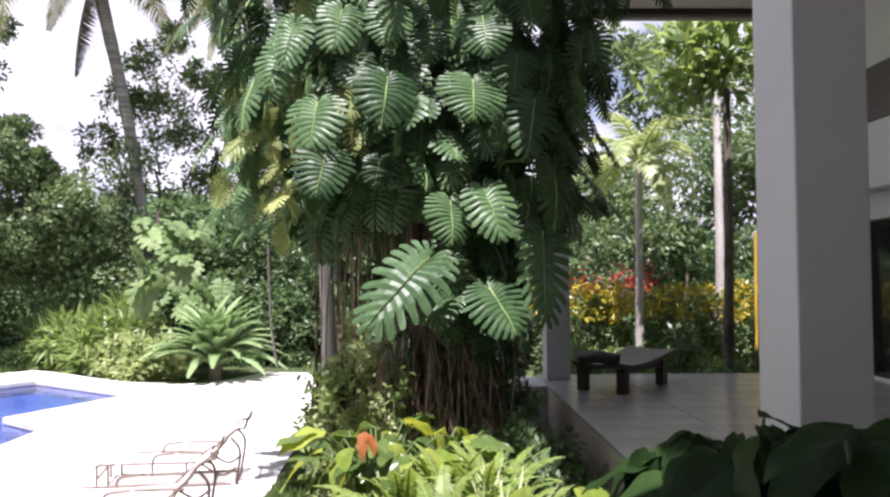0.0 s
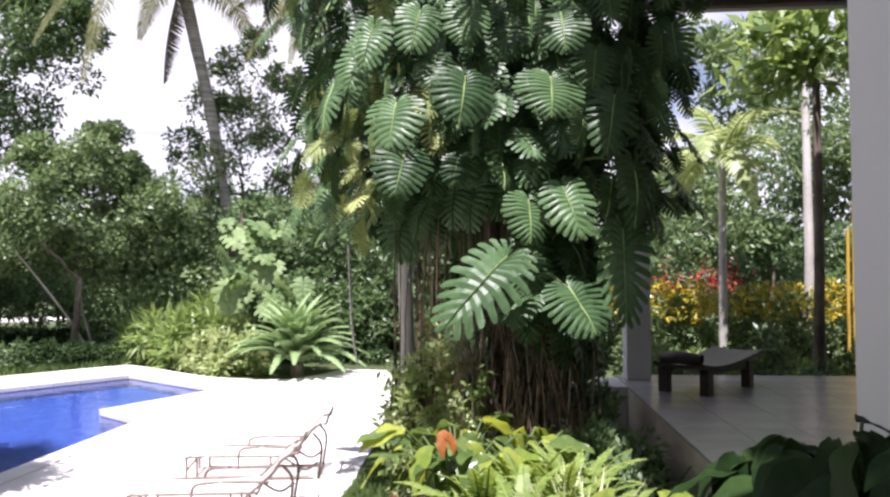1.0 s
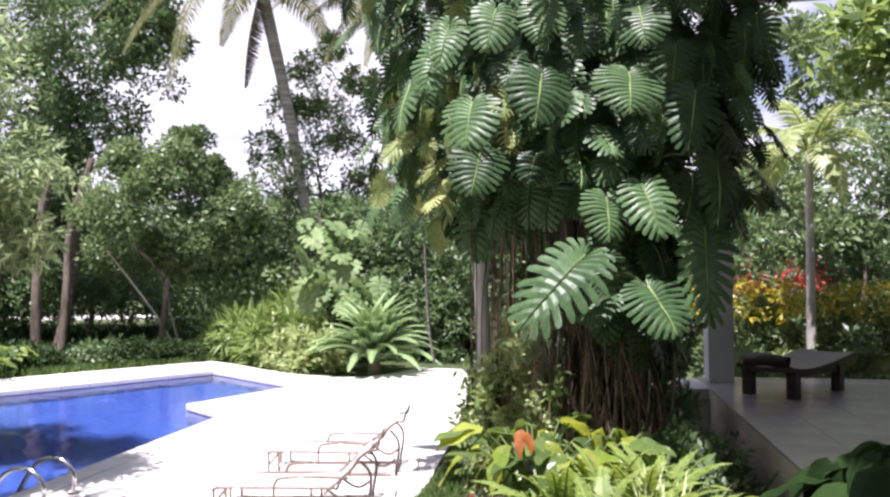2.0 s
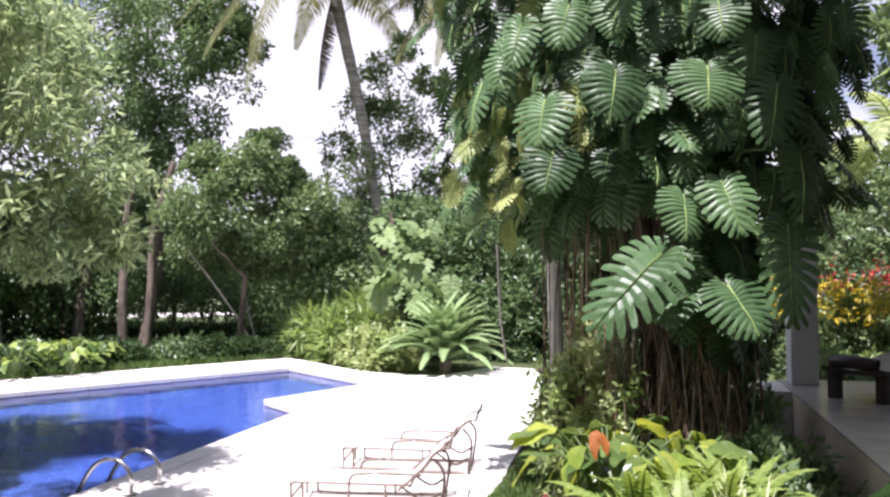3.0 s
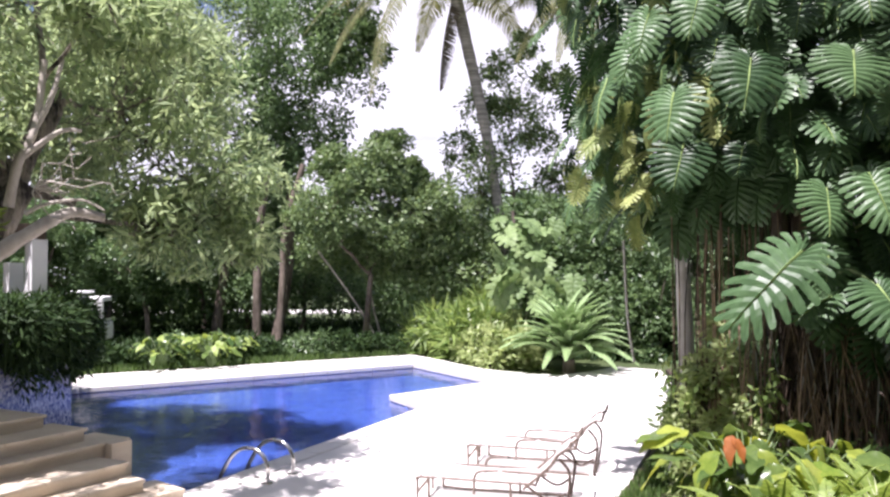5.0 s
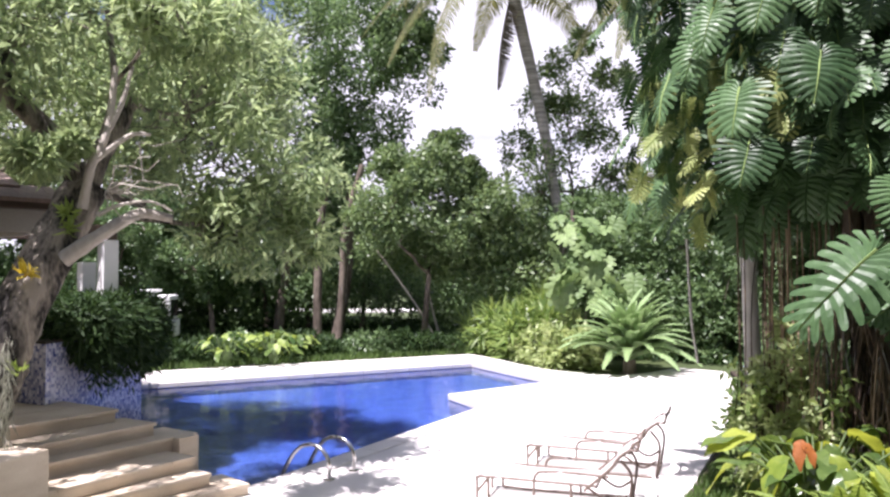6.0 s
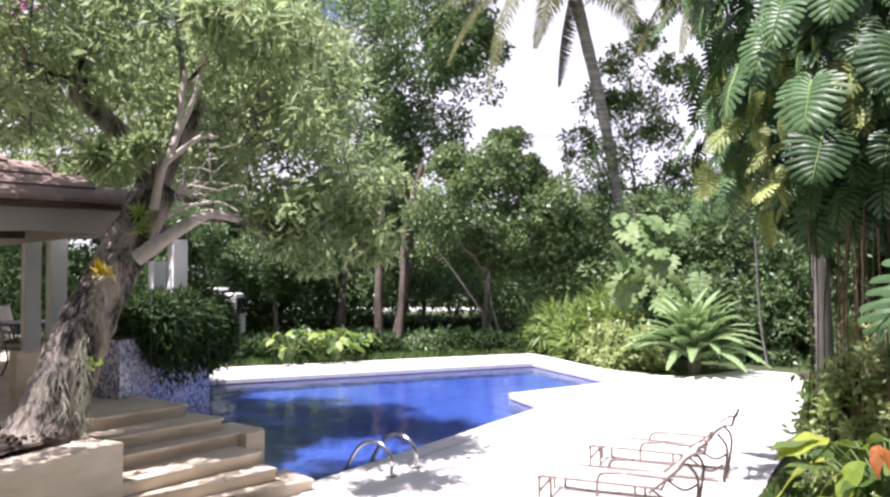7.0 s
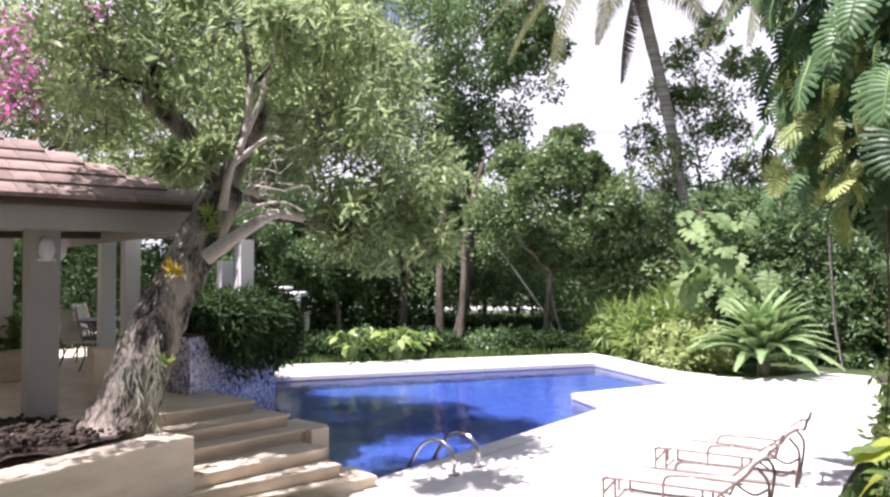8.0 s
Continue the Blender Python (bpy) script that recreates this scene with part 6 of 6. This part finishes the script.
part("body", boxed(-0.16, -0.16, 0, 0.16, 0.16, 0.62, 0.015), TRAVERTINE, stand_)

# white cart and pale wall glimpsed through the trees
gx, gy = -21.8, 17.8
cart = thing("utility_cart", pose(gx, gy, -0.06, 0, 0, 35), "white utility cart parked beyond the trees", "cart")
part("body", boxed(-1.5, -0.7, 0.35, 1.5, 0.7, 0.95, 0.12), WHITE, cart)
part("cabin", boxed(0.6, -0.62, 0.95, 1.45, 0.62, 1.75, 0.08), WHITE, cart)
part("windscreen", boxed(1.452, -0.5, 1.05, 1.46, 0.5, 1.6), GLASS, cart)
part("roof", boxed(-1.3, -0.7, 1.85, 0.9, 0.7, 1.93, 0.03), WHITE, cart)
for x in (-0.95, 0.95):
    for y in (-0.68, 0.68):
        bm = bmesh.new()
        bmesh.ops.create_cone(bm, cap_ends=True, segments=20, radius1=0.33, radius2=0.33, depth=0.2, matrix=Matrix.Translation((x, y, 0.33)) @ Matrix.Rotation(radians(90), 4, "X"))
        part("wheel", bm, mat("black_tyre", (0.02, 0.02, 0.02), 0.8), cart)
for x in (-1.2, 0.5):
    for y in (-0.62, 0.62):
        rod("roof_post", [(x, y, 0.9), (x, y, 1.87)], 0.025, WHITE, cart)
rx0, ry0 = -26.31, 38.0
tagged(part("road", prism([(rx0 - 16, ry0 - 4), (rx0 + 10, ry0 + 9), (rx0 + 9, ry0 + 13), (rx0 - 17, ry0 + 1)], -0.3, 0.02), STONE, None), "pale sunlit path behind the woods", "path", kind="structure")

# epiphytes, moss and shoots on the leaning tree
for k, (p, m, n, s) in enumerate((((-7.05, 4.68, 2.37), L_YELLOW, 26, 0.15), ((-7.09, 5.15, 2.96), L_FERN, 30, 0.17), ((-6.95, 4.56, 1.48), L_FERN, 14, 0.16), ((-7.05, 5.11, 2.80), L_FERN, 20, 0.15))):
    ob = thing("bromeliad", Matrix.Translation(p), "small bright bromeliad growing on the leaning trunk", "plant", "bromeliads")
    rr = np.random.default_rng(420 + k)
    d3 = rr.standard_normal((n, 3)) + np.array((0.5, -0.6, 0.5))
    v, q = leaves(rr, rr.standard_normal((n, 3)) * 0.02, d3, rr.standard_normal((n, 3)), s * rr.uniform(0.6, 1.2, n), np.full(n, 0.035))
    for j in range(n):
        place("leaf", np_mesh("leaf", v[4 * j:4 * j + 4], q[:1], m), ob)
mr = np.random.default_rng(450)
for k, (p, n, h, w) in enumerate((((-6.92, 4.42, 1.71), 230, 0.80, 0.028), ((-7.11, 4.20, 1.55), 70, 0.42, 0.045), ((-7.00, 4.28, 1.50), 50, 0.40, 0.03))):
    ob = thing("hanging_moss", Matrix.Translation(p), "pale grey moss hanging from the leaning trunk", "moss", "hanging moss", "stuff")
    b = mr.standard_normal((n, 3)) * np.array((w, w, 0.08))
    b[:, 2] -= mr.uniform(0, h, n)
    v, q = leaves(mr, b, mr.standard_normal((n, 3)) * 0.25 + np.array((0, 0, -1.0)), mr.standard_normal((n, 3)), mr.uniform(0.08, 0.22, n), np.full(n, 0.010))
    place("tuft", np_mesh("tuft", v, q, MOSS), ob)
BX, BY, BZ = (-11.63, 5.08, 5.15)
tree("bougainvillea", "bougainvillea with magenta flowers above the pavilion roof", (BX - 1.2, BY - 0.6, -0.05), (BX - 1.0, BY - 0.4, 3.6), [(*(-11.72, 5.12, 5.25), 0.5), (*(-11.61, 5.38, 5.45), 0.35), (*(-11.71, 5.16, 4.77), 0.35), (*(-11.16, 6.06, 6.03), 0.3), (*(-11.94, 5.13, 5.78), 0.4)],
     L_PINK, BARK, 470, 0.07, (0.08, 0.07), 8, 12)
tree("roof_tree", "light green tree behind the pavilion roof", (BX - 2.2, BY + 1.0, -0.05), (BX - 1.2, BY + 1.2, 3.8), [(*(-12.43, 5.74, 6.20), 1.0), (*(-12.22, 6.18, 4.93), 0.8), (*(-11.80, 6.98, 5.28), 0.9), (*(-12.82, 5.60, 4.91), 0.8), (*(-13.05, 5.03, 5.62), 1.2), (*(-12.36, 6.99, 6.50), 1.0), (*(-12.68, 6.40, 5.76), 0.8), (*(-10.66, 7.46, 5.29), 0.9), (*(-10.15, 8.15, 5.71), 0.9), (*(-9.94, 7.77, 4.72), 0.8), (*(-9.54, 8.56, 5.15), 0.7), (-12.2, 8.9, 5.3, 0.9), (-11.1, 8.9, 5.6, 0.9), (-10.8, 8.9, 4.2, 0.7), (-11.5, 8.9, 4.5, 0.8), (-9.9, 8.9, 4.4, 0.8), (-10.3, 8.9, 5.0, 0.9), (-9.4, 8.9, 5.6, 0.9), (-10.6, 8.9, 6.4, 1.0), (-12.2, 8.9, 6.5, 1.0), (-8.6, 8.9, 4.9, 0.8), (-8.4, 8.9, 5.7, 0.8), (-13.7, 8.9, 4.9, 0.8), (-14.5, 8.3, 4.6, 0.8), (-13.0, 8.6, 4.2, 0.7), (-15.5, 8.0, 5.2, 0.9), (-13.4, 8.4, 5.9, 0.8)],
     L_OLIVE, BARK, 471, 0.14, (0.15, 0.045), 70, 22)
